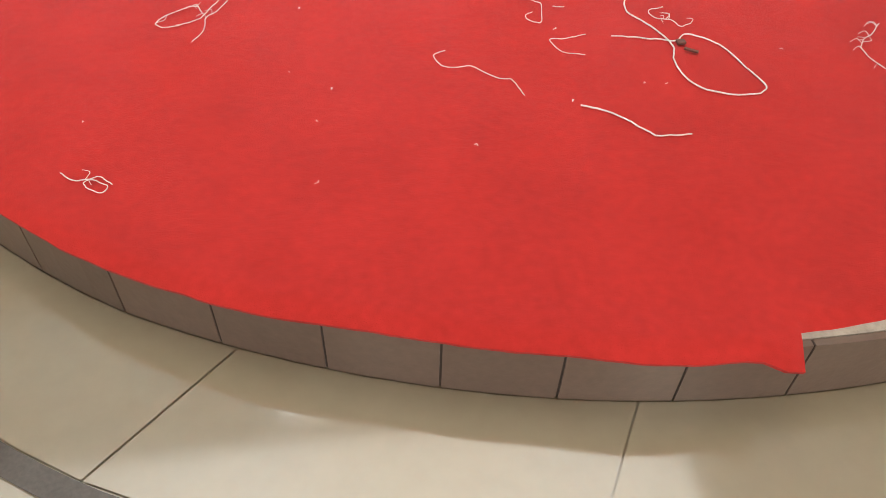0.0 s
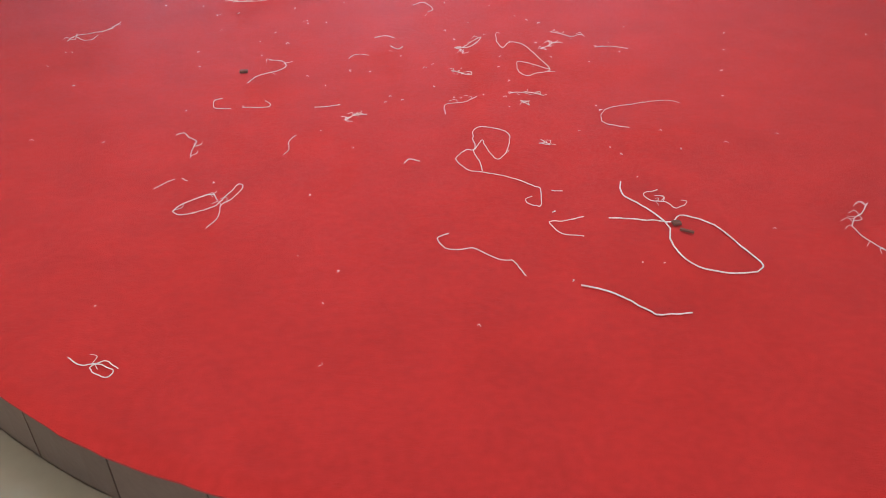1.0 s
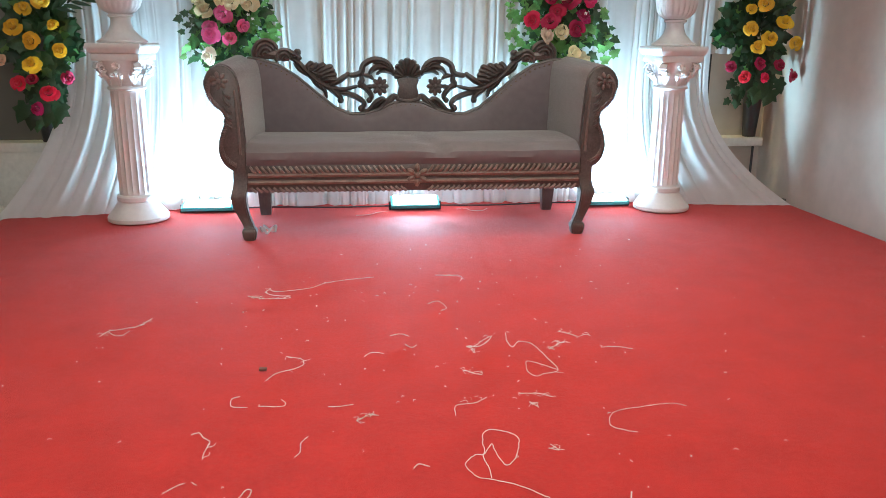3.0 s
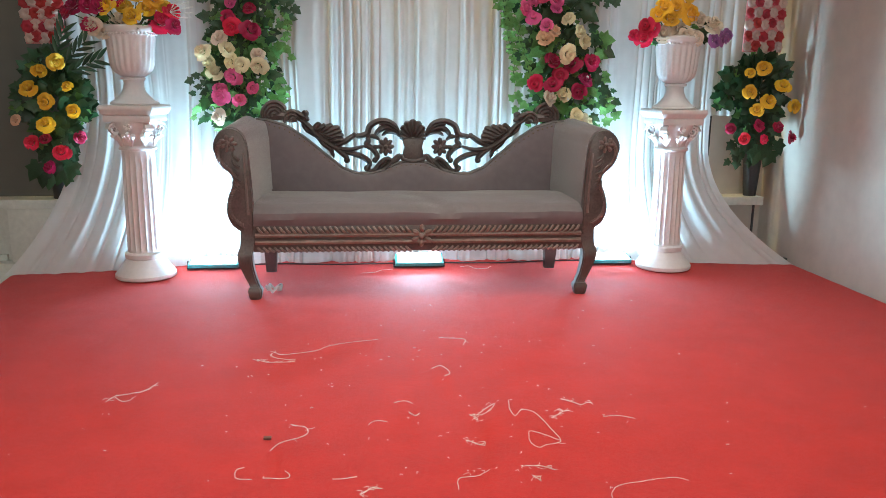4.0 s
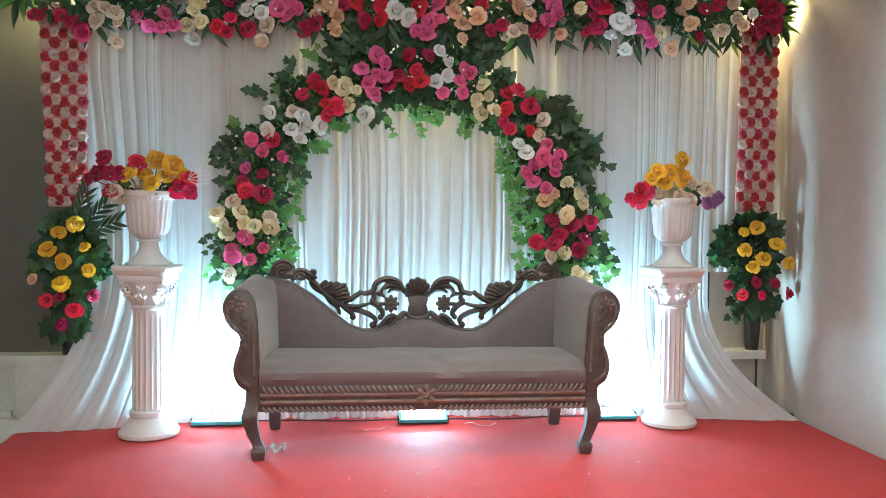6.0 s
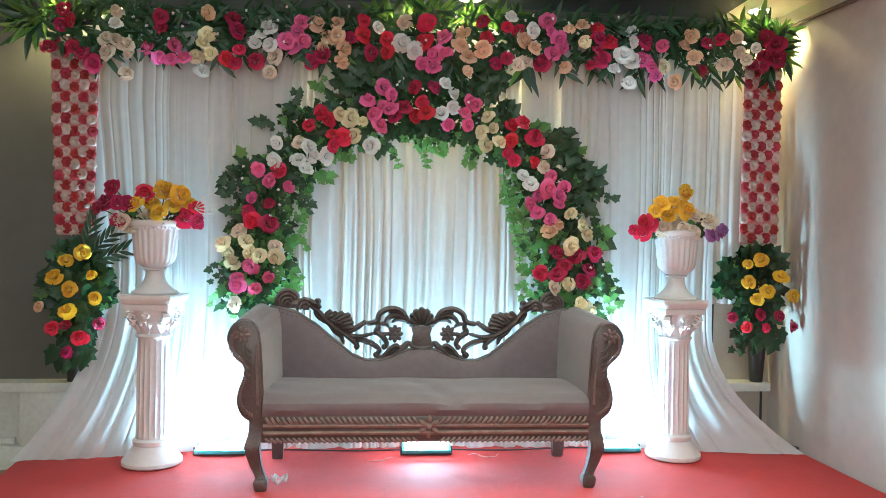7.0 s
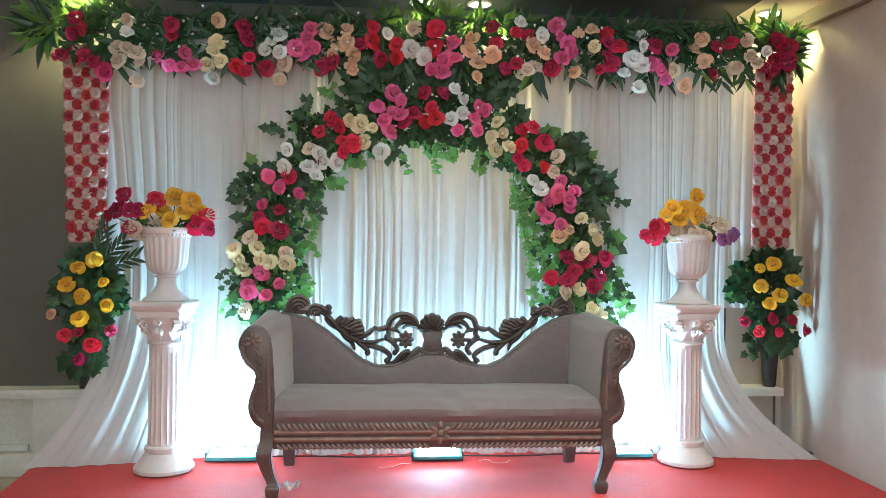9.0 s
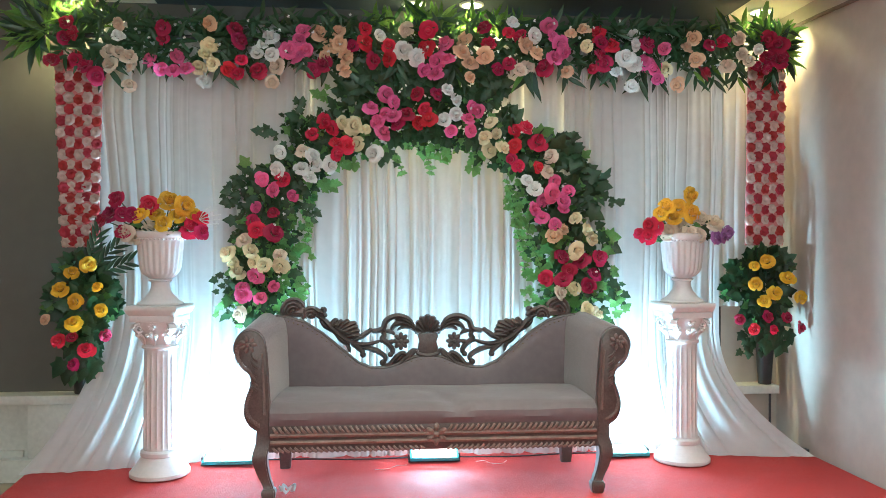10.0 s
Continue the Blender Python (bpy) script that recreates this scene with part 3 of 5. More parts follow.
for s in (-1, 1):
    bm = bmesh.new()
    add_prism(bm, [(s * a, b) for a, b in arm_outline()], 0.02, 0.66, 0.012)
    # the arm rises a little towards the back
    for v in bm.verts:
        if v.co.z > 0.6:
            v.co.z += 0.035 * max(0, v.co.y) * (v.co.z - 0.6) / 0.2
        if v.co.y > 0.4 and abs(v.co.x) < 0.87 and v.co.z > 0.40:
            v.co.x -= s * 0.05
    arm = part("arm", bm, M_FABRIC, sofa, "rolled velvet arm")
    bm = bmesh.new()
    add_prism(bm, [(s * a, b) for a, b in arm_outline(0.006)], -0.012, 0.022, 0.005)
    part("arm_front", bm, M_WOOD, arm, "carved dark wood arm front")
    # rope moulding down the outer edge
    bm = bmesh.new()
    edge = [Vector((s * a, -0.014, b)) for a, b in arm_outline(0.044)[3:34]]
    for k in range(0, len(edge) - 1):
        for h in (0.0, 0.5):
            p = edge[k].lerp(edge[k + 1], h)
            d = (edge[k + 1] - edge[k]).normalized()
            nrm = Vector((d.z, 0, -d.x))
            add_tube(bm, [p - nrm * 0.009 - d * 0.007, p + Vector((0, -0.005, 0)), p + nrm * 0.009 + d * 0.007], 0.004, sides=5)
    tagged(part("rope_moulding", bm, M_DULL, arm), kind="stuff")
    bm = bmesh.new()
    add_tube(bm, [Vector((s * a, -0.014, b)) for a, b in ((0.838, 0.42), (0.842, 0.55), (0.848, 0.66), (0.852, 0.72))], 0.007, 0.005, sides=6)
    part("inner_bead", bm, M_DULL, arm)
    bm = bmesh.new()
    cx, cz = s * 0.918, 0.762
    for k in range(7):
        a = 2 * math.pi * k / 7
        part("rosette_petal", lathe([(0.004, -0.004), (0.016, 0.0), (0.014, 0.006), (0.004, 0.010)], 10, m=Matrix.Translation((cx + 0.027 * math.cos(a), -0.014, cz + 0.027 * math.sin(a))) @ Matrix.Rotation(radians(90), 4, "X") @ Matrix.Rotation(a, 4, "Z") @ Matrix.Diagonal((1, 0.62, 1, 1))), M_DULL, arm)
    add_lathe(bm, [(0.012, 0), (0.011, 0.010), (0.005, 0.014)], 10, m=Matrix.Translation((cx, -0.014, cz)) @ Matrix.Rotation(radians(90), 4, "X"))
    part("rosette", bm, M_DULL, arm, "carved flower on the arm scroll")
    bm = bmesh.new()
    for k in range(5):
        zz = 0.70 - 0.035 * k
        add_tube(bm, spline([(s * (0.885 + 0.02), -0.013, zz + 0.02), (s * 0.895, -0.020, zz), (s * 0.872, -0.013, zz - 0.018)], 4), 0.004, 0.009, sides=6)
    part("leaf_carving", bm, M_WOOD, arm)

# apron with two rope mouldings and a centre flower
apron = part("apron", box(-0.82, 0.82, -0.012, 0.03, 0.235, 0.365, 0.006), M_WOOD, sofa)
for zc, hgt in ((0.343, 0.016), (0.247, 0.010)):
    bm = bmesh.new()
    n = 60
    for k in range(n):
        x = -0.80 + 1.60 * (k + 0.5) / n
        if abs(x) < 0.06:
            continue
        sg = 1 if x > 0 else -1
        add_tube(bm, [Vector((x - sg * 0.012, -0.014, zc - hgt)), Vector((x, -0.024, zc)), Vector((x + sg * 0.012, -0.014, zc + hgt))], 0.0075, 0.0065, sides=5)
    tagged(part("rope_moulding", bm, M_GILT, apron, "carved diagonal rope moulding"), kind="stuff")
for zc in (0.318, 0.283):
    part("bead", add_tube(bmesh.new(), [Vector((-0.81, -0.013, zc)), Vector((0.81, -0.013, zc))], 0.011, sides=8, up=(0, 0, 1)), M_GILT, apron)
bm = bmesh.new()
for k in range(6):
    a = 2 * math.pi * k / 6 + 0.5
    part("rosette_petal", lathe([(0.004, -0.004), (0.022, 0.0), (0.018, 0.010), (0.004, 0.016)], 10, m=Matrix.Translation((0.036 * math.cos(a), -0.014, 0.312 + 0.036 * math.sin(a))) @ Matrix.Rotation(radians(90), 4, "X") @ Matrix.Rotation(a, 4, "Z") @ Matrix.Diagonal((1, 0.6, 1, 1))), M_GILT, apron)
add_lathe(bm, [(0.015, 0), (0.014, 0.014), (0.005, 0.02)], 12, m=Matrix.Translation((0, -0.014, 0.312)) @ Matrix.Rotation(radians(90), 4, "X"))
part("rosette", bm, M_GILT, apron, "carved flower at the middle of the apron")


def swept_square(pts, sizes):
    """A leg of square section through points, with a width at each."""
    bm = bmesh.new()
    rings = []
    for p, w in zip(pts, sizes):
        rings.append([bm.verts.new(Vector(p) + Vector((a * w, b * w, 0))) for a, b in ((-1, -1), (1, -1), (1, 1), (-1, 1))])
    for a, b in zip(rings, rings[1:]):
        for k in range(4):
            bm.faces.new((a[k], a[(k + 1) % 4], b[(k + 1) % 4], b[k]))
    bm.faces.new(rings[0][::-1]), bm.faces.new(rings[-1])
    es = [e for e in bm.edges if abs(e.verts[0].co.z - e.verts[1].co.z) > 0.004]
    bmesh.ops.bevel(bm, geom=es, offset=0.007, segments=2, affect="EDGES")
    return bm


for s in (-1, 1):
    line = spline([(s * 0.842, 0.03, 0.36), (s * 0.848, 0.022, 0.27), (s * 0.862, 0.010, 0.21), (s * 0.846, 0.012, 0.13), (s * 0.822, 0.006, 0.07), (s * 0.818, 0.0, 0.055)], 4)
    ws = [float(np.interp(p.z, [0.05, 0.09, 0.13, 0.2, 0.26, 0.36], [0.024, 0.025, 0.029, 0.036, 0.036, 0.036])) for p in line]
    leg = part("front_leg", swept_square(line, ws), M_WOOD, sofa, "cabriole front leg")
    bm = swept_square([(s * 0.818, 0, 0.0), (s * 0.818, 0, 0.012), (s * 0.818, 0, 0.045), (s * 0.818, 0, 0.06)], [0.026, 0.030, 0.035, 0.028])
    part("foot", bm, M_WOOD, leg)
    part("back_leg", swept_square([(s * 0.80, 0.58, 0.0), (s * 0.80, 0.575, 0.1), (s * 0.80, 0.57, 0.2), (s * 0.80, 0.57, 0.30)], [0.028, 0.033, 0.038, 0.038]), M_WOOD, sofa)

# carved openwork crest along the back
CY = 0.60


def lean_y(z):
    return CY + 0.07 * (z - 0.5)


def carve(pts, r, bm, head=0.6, tail=0.45, deep=1.5):
    """A carved stem of pointed section through (x, z): swelling in the middle, with rounded ends."""
    line = spline([(x, lean_y(z), z) for x, z in pts], 7)
    r *= 1.42
    n, k, rings = len(line), 10, []
    for i, p in enumerate(line):
        t = i / (n - 1)
        d = (line[min(i + 1, n - 1)] - line[max(i - 1, 0)]).normalized()
        side = Vector((d.z, 0, -d.x)).normalized()
        w = r * (head + (1 - head) * min(1, t / 0.35)) * (1 if t < 0.5 else tail + (1 - tail) * min(1, (1 - t) / 0.5))
        w *= min(1.0, 0.25 + 9 * t, 0.25 + 9 * (1 - t))
        ring = []
        for j in range(k):
            a = 2 * math.pi * j / k
            out = math.cos(a)
            ring.append(bm.verts.new(p + side * (w * math.sin(a)) - Vector((0, 1, 0)) * (w * deep * out * (1.25 if j == 0 else 0.9))))
        rings.append(ring)
    for a, b in zip(rings, rings[1:]):
        for j in range(k):
            bm.faces.new((a[j], a[(j + 1) % k], b[(j + 1) % k], b[j]))
    bm.faces.new(rings[0][::-1]), bm.faces.new(rings[-1])


rail = part("crest_rail", add_tube(bmesh.new(), [Vector((x, lean_y(back_top(x)) - 0.012, back_top(x))) for x in np.linspace(-0.86, 0.86, 120)], 0.011, sides=8, flat=1.6), M_WOOD, sofa, "moulded rail along the wavy back")
bm = bmesh.new()
for x in np.linspace(-0.84, 0.84, 64):
    z = back_top(x) - 0.018
    add_lathe(bm, [(0.005, 0), (0.0045, 0.003), (0.002, 0.0045)], 7, m=Matrix.Translation((x, 0.545 + 0.07 * (z - 0.4) + 0.008, z)) @ Matrix.Rotation(radians(90), 4, "X"))
tagged(part("nail_trim", bm, M_NAIL, rail), kind="stuff")
for s in (-1, 1):
    bm = bmesh.new()
    # two fans of ribs where the crest meets the arm
    for fx, fz, base, step, n in ((-0.762, 0.866, 0.013, 0.0185, 4), (-0.665, 0.848, 0.011, 0.0170, 3)):
        for k in range(n):
            rr = base + step * k
            carve([(s * (fx - rr * math.cos(radians(a))), fz - 0.05 * (fx + 0.775) + rr * 1.12 * math.sin(radians(a))) for a in (-20, 20, 60, 95, 130, 160)], 0.0088, bm, 0.9, 0.8, 1.3 + 0.25 * (n - k))
    carve([(s * -0.825, 0.852), (s * -0.765, 0.868), (s * -0.70, 0.862), (s * -0.64, 0.838)], 0.019, bm, 0.7, 0.6, 0.6)
    part("scroll_fan", bm, M_DULL, rail)
    bm = bmesh.new()
    # main stem and branches
    carve([(s * -0.661, 0.865), (s * -0.619, 0.845), (s * -0.585, 0.818), (s * -0.541, 0.77), (s * -0.484, 0.723), (s * -0.427, 0.694), (s * -0.359, 0.684), (s * -0.296, 0.696), (s * -0.262, 0.708)], 0.0125, bm)
    carve([(s * -0.65, 0.894), (s * -0.621, 0.873), (s * -0.598, 0.865), (s * -0.585, 0.845)], 0.012, bm, 0.7, 0.8)
    carve([(s * -0.638, 0.859), (s * -0.61, 0.856), (s * -0.589, 0.88), (s * -0.601, 0.892)], 0.011, bm, 0.7, 0.8)
    carve([(s * -0.616, 0.829), (s * -0.585, 0.79), (s * -0.541, 0.753)], 0.01, bm)
    carve([(s * -0.541, 0.776), (s * -0.502, 0.723), (s * -0.459, 0.684), (s * -0.441, 0.635)], 0.012, bm)
    carve([(s * -0.459, 0.711), (s * -0.414, 0.679), (s * -0.376, 0.646), (s * -0.37, 0.623)], 0.012, bm, 0.6, 0.8)
    carve([(s * -0.393, 0.668), (s * -0.336, 0.661), (s * -0.279, 0.641), (s * -0.243, 0.609), (s * -0.259, 0.578)], 0.012, bm, 0.6, 0.8)
    carve([(s * -0.433, 0.703), (s * -0.382, 0.727), (s * -0.348, 0.75), (s * -0.327, 0.764)], 0.012, bm, 0.7, 0.8)
    carve([(s * -0.331, 0.762), (s * -0.296, 0.76), (s * -0.257, 0.774), (s * -0.242, 0.812), (s * -0.211, 0.835), (s * -0.171, 0.845), (s * -0.122, 0.833), (s * -0.076, 0.794)], 0.0125, bm, 0.8, 0.8)
    carve([(s * -0.188, 0.823), (s * -0.142, 0.826), (s * -0.097, 0.802), (s * -0.072, 0.774)], 0.011, bm)
    carve([(s * -0.213, 0.755), (s * -0.194, 0.788), (s * -0.154, 0.806), (s * -0.108, 0.794), (s * -0.072, 0.762)], 0.012, bm)
    carve([(s * -0.174, 0.762), (s * -0.142, 0.782), (s * -0.097, 0.776), (s * -0.072, 0.753)], 0.009, bm)
    carve([(s * -0.259, 0.764), (s * -0.25, 0.735), (s * -0.259, 0.711), (s * -0.228, 0.688), (s * -0.202, 0.652), (s * -0.209, 0.62)], 0.0125, bm, 0.7, 0.8)
    carve([(s * -0.245, 0.759), (s * -0.211, 0.755), (s * -0.186, 0.735)], 0.01, bm)
    carve([(s * -0.234, 0.694), (s * -0.205, 0.698), (s * -0.182, 0.703)], 0.01, bm)
    carve([(s * -0.259, 0.564), (s * -0.217, 0.57), (s * -0.182, 0.609), (s * -0.148, 0.632), (s * -0.122, 0.628)], 0.011, bm, 0.7, 0.9)
    carve([(s * -0.205, 0.561), (s * -0.154, 0.582), (s * -0.111, 0.623), (s * -0.072, 0.661)], 0.012, bm, 0.6, 0.7)
    carve([(s * -0.199, 0.57), (s * -0.154, 0.609), (s * -0.117, 0.632)], 0.009, bm)
    part("scroll_work", bm, M_WOOD, rail, "pierced scrolling wood carving")
    for px, pz, pr in ((-0.6, 0.887, 0.012), (-0.583, 0.849, 0.011), (-0.329, 0.764, 0.015), (-0.298, 0.76, 0.015), (-0.262, 0.703, 0.014), (-0.37, 0.625, 0.018), (-0.257, 0.58, 0.02), (-0.213, 0.625, 0.017), (-0.125, 0.625, 0.012), (-0.25, 0.762, 0.014)):
        part("scroll_bud", lathe([(pr * 0.3, -0.016), (pr * 0.8, -0.012), (pr, -0.002), (pr * 0.92, 0.010), (pr * 0.5, 0.018), (pr * 0.15, 0.020)], 14, m=Matrix.Translation((s * px, lean_y(pz), pz)) @ Matrix.Rotation(radians(90), 4, "X")), M_WOOD, rail)
    bm = bmesh.new()
    # acanthus leaf: overlapping curled lobes along a midrib
    carve([(s * -0.541, 0.776), (s * -0.536, 0.806), (s * -0.513, 0.83)], 0.0150, bm, 0.6, 0.75, 1.1)
    carve([(s * -0.536, 0.774), (s * -0.502, 0.802), (s * -0.482, 0.821)], 0.0150, bm, 0.6, 0.75, 1.1)
    carve([(s * -0.524, 0.767), (s * -0.479, 0.8), (s * -0.445, 0.819)], 0.0150, bm, 0.6, 0.75, 1.1)
    carve([(s * -0.513, 0.76), (s * -0.456, 0.79), (s * -0.407, 0.809)], 0.0150, bm, 0.6, 0.75, 1.1)
    carve([(s * -0.496, 0.75), (s * -0.445, 0.774), (s * -0.396, 0.788)], 0.0150, bm, 0.6, 0.75, 1.1)
    carve([(s * -0.479, 0.738), (s * -0.433, 0.757), (s * -0.386, 0.762)], 0.0150, bm, 0.6, 0.75, 1.1)
    carve([(s * -0.467, 0.727), (s * -0.422, 0.736), (s * -0.384, 0.736)], 0.0150, bm, 0.6, 0.75, 1.1)
    carve([(s * -0.541, 0.788), (s * -0.519, 0.8), (s * -0.49, 0.8)], 0.0150, bm, 0.6, 0.75, 1.1)
    carve([(s * -0.507, 0.753), (s * -0.462, 0.764), (s * -0.422, 0.774)], 0.0150, bm, 0.6, 0.75, 1.1)
    carve([(s * -0.551, 0.8), (s * -0.507, 0.774), (s * -0.45, 0.75), (s * -0.393, 0.735), (s * -0.348, 0.747)], 0.011, bm)
    part("acanthus_leaf", bm, M_WOOD, rail, "carved acanthus leaf")
    bm = bmesh.new()
    fx, fz = s * -0.153, 0.700
    for k in range(8):
        a = 2 * math.pi * k / 8
        part("rosette_petal", lathe([(0.003, -0.006), (0.024, 0.0), (0.020, 0.011), (0.005, 0.016)], 9, m=Matrix.Translation((fx + 0.026 * math.cos(a), lean_y(fz), fz + 0.030 * math.sin(a))) @ Matrix.Rotation(radians(90), 4, "X") @ Matrix.Rotation(a, 4, "Z") @ Matrix.Diagonal((1, 0.62, 1, 1))), M_WOOD, rail)
    add_lathe(bm, [(0.014, -0.004), (0.013, 0.014), (0.005, 0.02)], 10, m=Matrix.Translation((fx, lean_y(fz), fz)) @ Matrix.Rotation(radians(90), 4, "X"))
    part("rosette", bm, M_WOOD, rail, "carved open flower")
bm = bmesh.new()
vase = [(0.050, 0.620), (0.058, 0.632), (0.060, 0.650), (0.056, 0.675), (0.048, 0.700), (0.045, 0.722), (0.050, 0.742), (0.058, 0.750)]
add_prism(bm, [(x, z) for x, z in vase] + [(-x, z) for x, z in reversed(vase)], CY - 0.016, CY + 0.028, 0.010)
add_tube(bm, spline([(-0.125, CY - 0.004, 0.600), (-0.09, CY - 0.01, 0.628), (-0.068, CY - 0.012, 0.652), (-0.055, CY - 0.012, 0.632), (0, CY - 0.014, 0.620), (0.055, CY - 0.012, 0.632), (0.068, CY - 0.012, 0.652), (0.09, CY - 0.01, 0.628), (0.125, CY - 0.004, 0.600)], 6), 0.012, sides=8)
part("crest_vase", bm, M_WOOD, rail, "carved vase at the middle of the crest")
for k in range(9):
    a = radians(-84 + 21 * k)
    reach = 0.074 + 0.032 * math.cos(a) ** 2
    bm = bmesh.new()
    carve([(0.016 * math.sin(a), 0.744 + 0.008 * math.cos(a)), (0.6 * reach * math.sin(a), 0.748 + 0.55 * reach * math.cos(a)), (reach * math.sin(a), 0.754 + 0.95 * reach * math.cos(a))], 0.0145, bm, 0.45, 0.95, 1.4)
    part("shell_rib", bm, M_WOOD, rail)


# ---- columns and urns ----
def column():
    t = thing("column", 0, 0, 0, "white glossy fluted plaster column with ornate capital", "column", "columns beside the sofa")
    part("base", lathe([(0.150, 0.002), (0.158, 0.008), (0.158, 0.026), (0.150, 0.036), (0.132, 0.058), (0.114, 0.082), (0.101, 0.100), (0.096, 0.108), (0.102, 0.114), (0.103, 0.134), (0.098, 0.141), (0.088, 0.145)], 44), M_PLASTER, t)
    zs = [0.140, 0.152] + [0.162 + 0.047 * k for k in range(11)] + [0.672, 0.690]

    def flute(a, i):
        return 1 - (0.085 * abs(math.sin(a * 9)) ** 0.7 if 1 < i < len(zs) - 2 else 0)
    part("shaft", lathe([(0.087 - 0.004 * (z - 0.14) / 0.55, z) for z in zs], 108, shape=flute), M_PLASTER, t)
    cap = part("capital", lathe([(0.080, 0.686), (0.094, 0.690), (0.096, 0.698), (0.092, 0.706), (0.082, 0.711), (0.088, 0.745), (0.102, 0.785), (0.122, 0.822), (0.126, 0.838)], 36), M_PLASTER, t)
    for k in range(4):
        a = radians(45 + 90 * k)
        c = Vector((0.122 * math.cos(a), 0.122 * math.sin(a), 0.800))
        bm = bmesh.new()
        tang = Vector((math.cos(a), math.sin(a), 0))
        pts = []
        for q in range(16):
            th = q / 15 * 3.4 * math.pi
            r = 0.032 * (1 - 0.75 * q / 15)
            pts.append(c + tang * (r * math.cos(th)) + Vector((0, 0, r * math.sin(th))))
        side = Vector((-math.sin(a), math.cos(a), 0))
        add_tube(bm, pts, 0.010, 0.007, 6, 2.4, up=side)
        part("volute", bm, M_PLASTER, cap)
    bm = bmesh.new()
    for k in range(8):
        a = 2 * math.pi * k / 8
        d = Vector((math.cos(a), math.sin(a), 0))
        sd = Vector((-math.sin(a), math.cos(a), 0))
        for w in (-1, 0, 1):
            add_tube(bm, spline([d * 0.083 + Vector((0, 0, 0.712)), d * 0.100 + sd * 0.014 * w + Vector((0, 0, 0.748)), d * 0.124 + sd * 0.026 * w + Vector((0, 0, 0.782 - 0.012 * abs(w)))], 4), 0.008, 0.011, 6)
    part("acanthus_leaves", bm, M_PLASTER, cap)
    for k in range(4):
        a = radians(90 * k)
        d = Vector((math.cos(a), math.sin(a), 0))
        bm = bmesh.new()
        for q in range(6):
            b = 2 * math.pi * q / 6
            sd = Vector((-math.sin(a), math.cos(a), 0))
            add_tube(bm, [d * 0.112 + Vector((0, 0, 0.812)), d * 0.120 + sd * (0.020 * math.cos(b)) + Vector((0, 0, 0.812 + 0.018 * math.sin(b)))], 0.005, 0.008, 6)
        part("cap_flower", bm, M_PLASTER, cap)
    part("abacus", box(-0.121, 0.121, -0.121, 0.121, 0.836, 0.872, 0.007), M_PLASTER, t)
    bm = bmesh.new()
    rings = []
    for h, z in ((0.122, 0.872), (0.128, 0.878), (0.134, 0.893), (0.138, 0.900), (0.138, 0.916), (0.134, 0.922)):
        rings.append([bm.verts.new((a * h, b * h, z)) for a, b in ((-1, -1), (1, -1), (1, 1), (-1, 1))])
    for a, b in zip(rings, rings[1:]):
        for k in range(4):
            bm.faces.new((a[k], a[(k + 1) % 4], b[(k + 1) % 4], b[k]))
    bm.faces.new(rings[0][::-1]), bm.faces.new(rings[-1])
    part("cap_plate", bm, M_PLASTER, t)
    return t


def urn():
    t = thing("urn", 0, 0, 0, "white glossy fluted plaster urn filled with flowers", "urn", "urns on the columns")
    part("foot", lathe([(0.120, 0.001), (0.123, 0.006), (0.121, 0.012), (0.104, 0.020), (0.092, 0.030), (0.076, 0.046), (0.060, 0.066), (0.051, 0.090), (0.048, 0.112), (0.050, 0.124), (0.061, 0.128), (0.062, 0.137), (0.050, 0.142)], 36), M_PLASTER, t)

    def gad(a, i):
        return 1 + (0.10 * (abs(math.cos(a * 11)) ** 0.7 - 0.6) if 3 <= i <= 7 else 0)
    bowl = part("bowl", lathe([(0.045, 0.138), (0.062, 0.145), (0.082, 0.158), (0.096, 0.176), (0.104, 0.200), (0.109, 0.240), (0.113, 0.290), (0.118, 0.335), (0.120, 0.346), (0.120, 0.352)], 110, shape=gad), M_PLASTER, t)
    bm = lathe([(0.118, 0.350), (0.124, 0.356), (0.131, 0.366), (0.134, 0.376), (0.134, 0.390), (0.128, 0.396), (0.115, 0.396), (0.110, 0.384)], 40)
    for k in range(40):
        a = 2 * math.pi * k / 40
        add_lathe(bm, [(0.003, -0.006), (0.007, -0.002), (0.006, 0.004)], 6, (0.126 * math.cos(a), 0.126 * math.sin(a), 0.355))
    part("rim", bm, M_PLASTER, bowl)
    return t


COLUMNS = ((-1.463, 0.49, -7), (1.477, 0.53, 5))
URN_Z = 0.925
c0 = column()
copy_thing(c0, pose(COLUMNS[1][0], COLUMNS[1][1], 0.002, 0, 0, COLUMNS[1][2]))
c0.matrix_basis = pose(COLUMNS[0][0], COLUMNS[0][1], 0.002, 0, 0, COLUMNS[0][2])
u0 = urn()
copy_thing(u0, pose(COLUMNS[1][0], COLUMNS[1][1], URN_Z, 0, 0, COLUMNS[1][2]))
u0.matrix_basis = pose(COLUMNS[0][0], COLUMNS[0][1], URN_Z, 0, 0, COLUMNS[0][2])

# ---- flowers ----


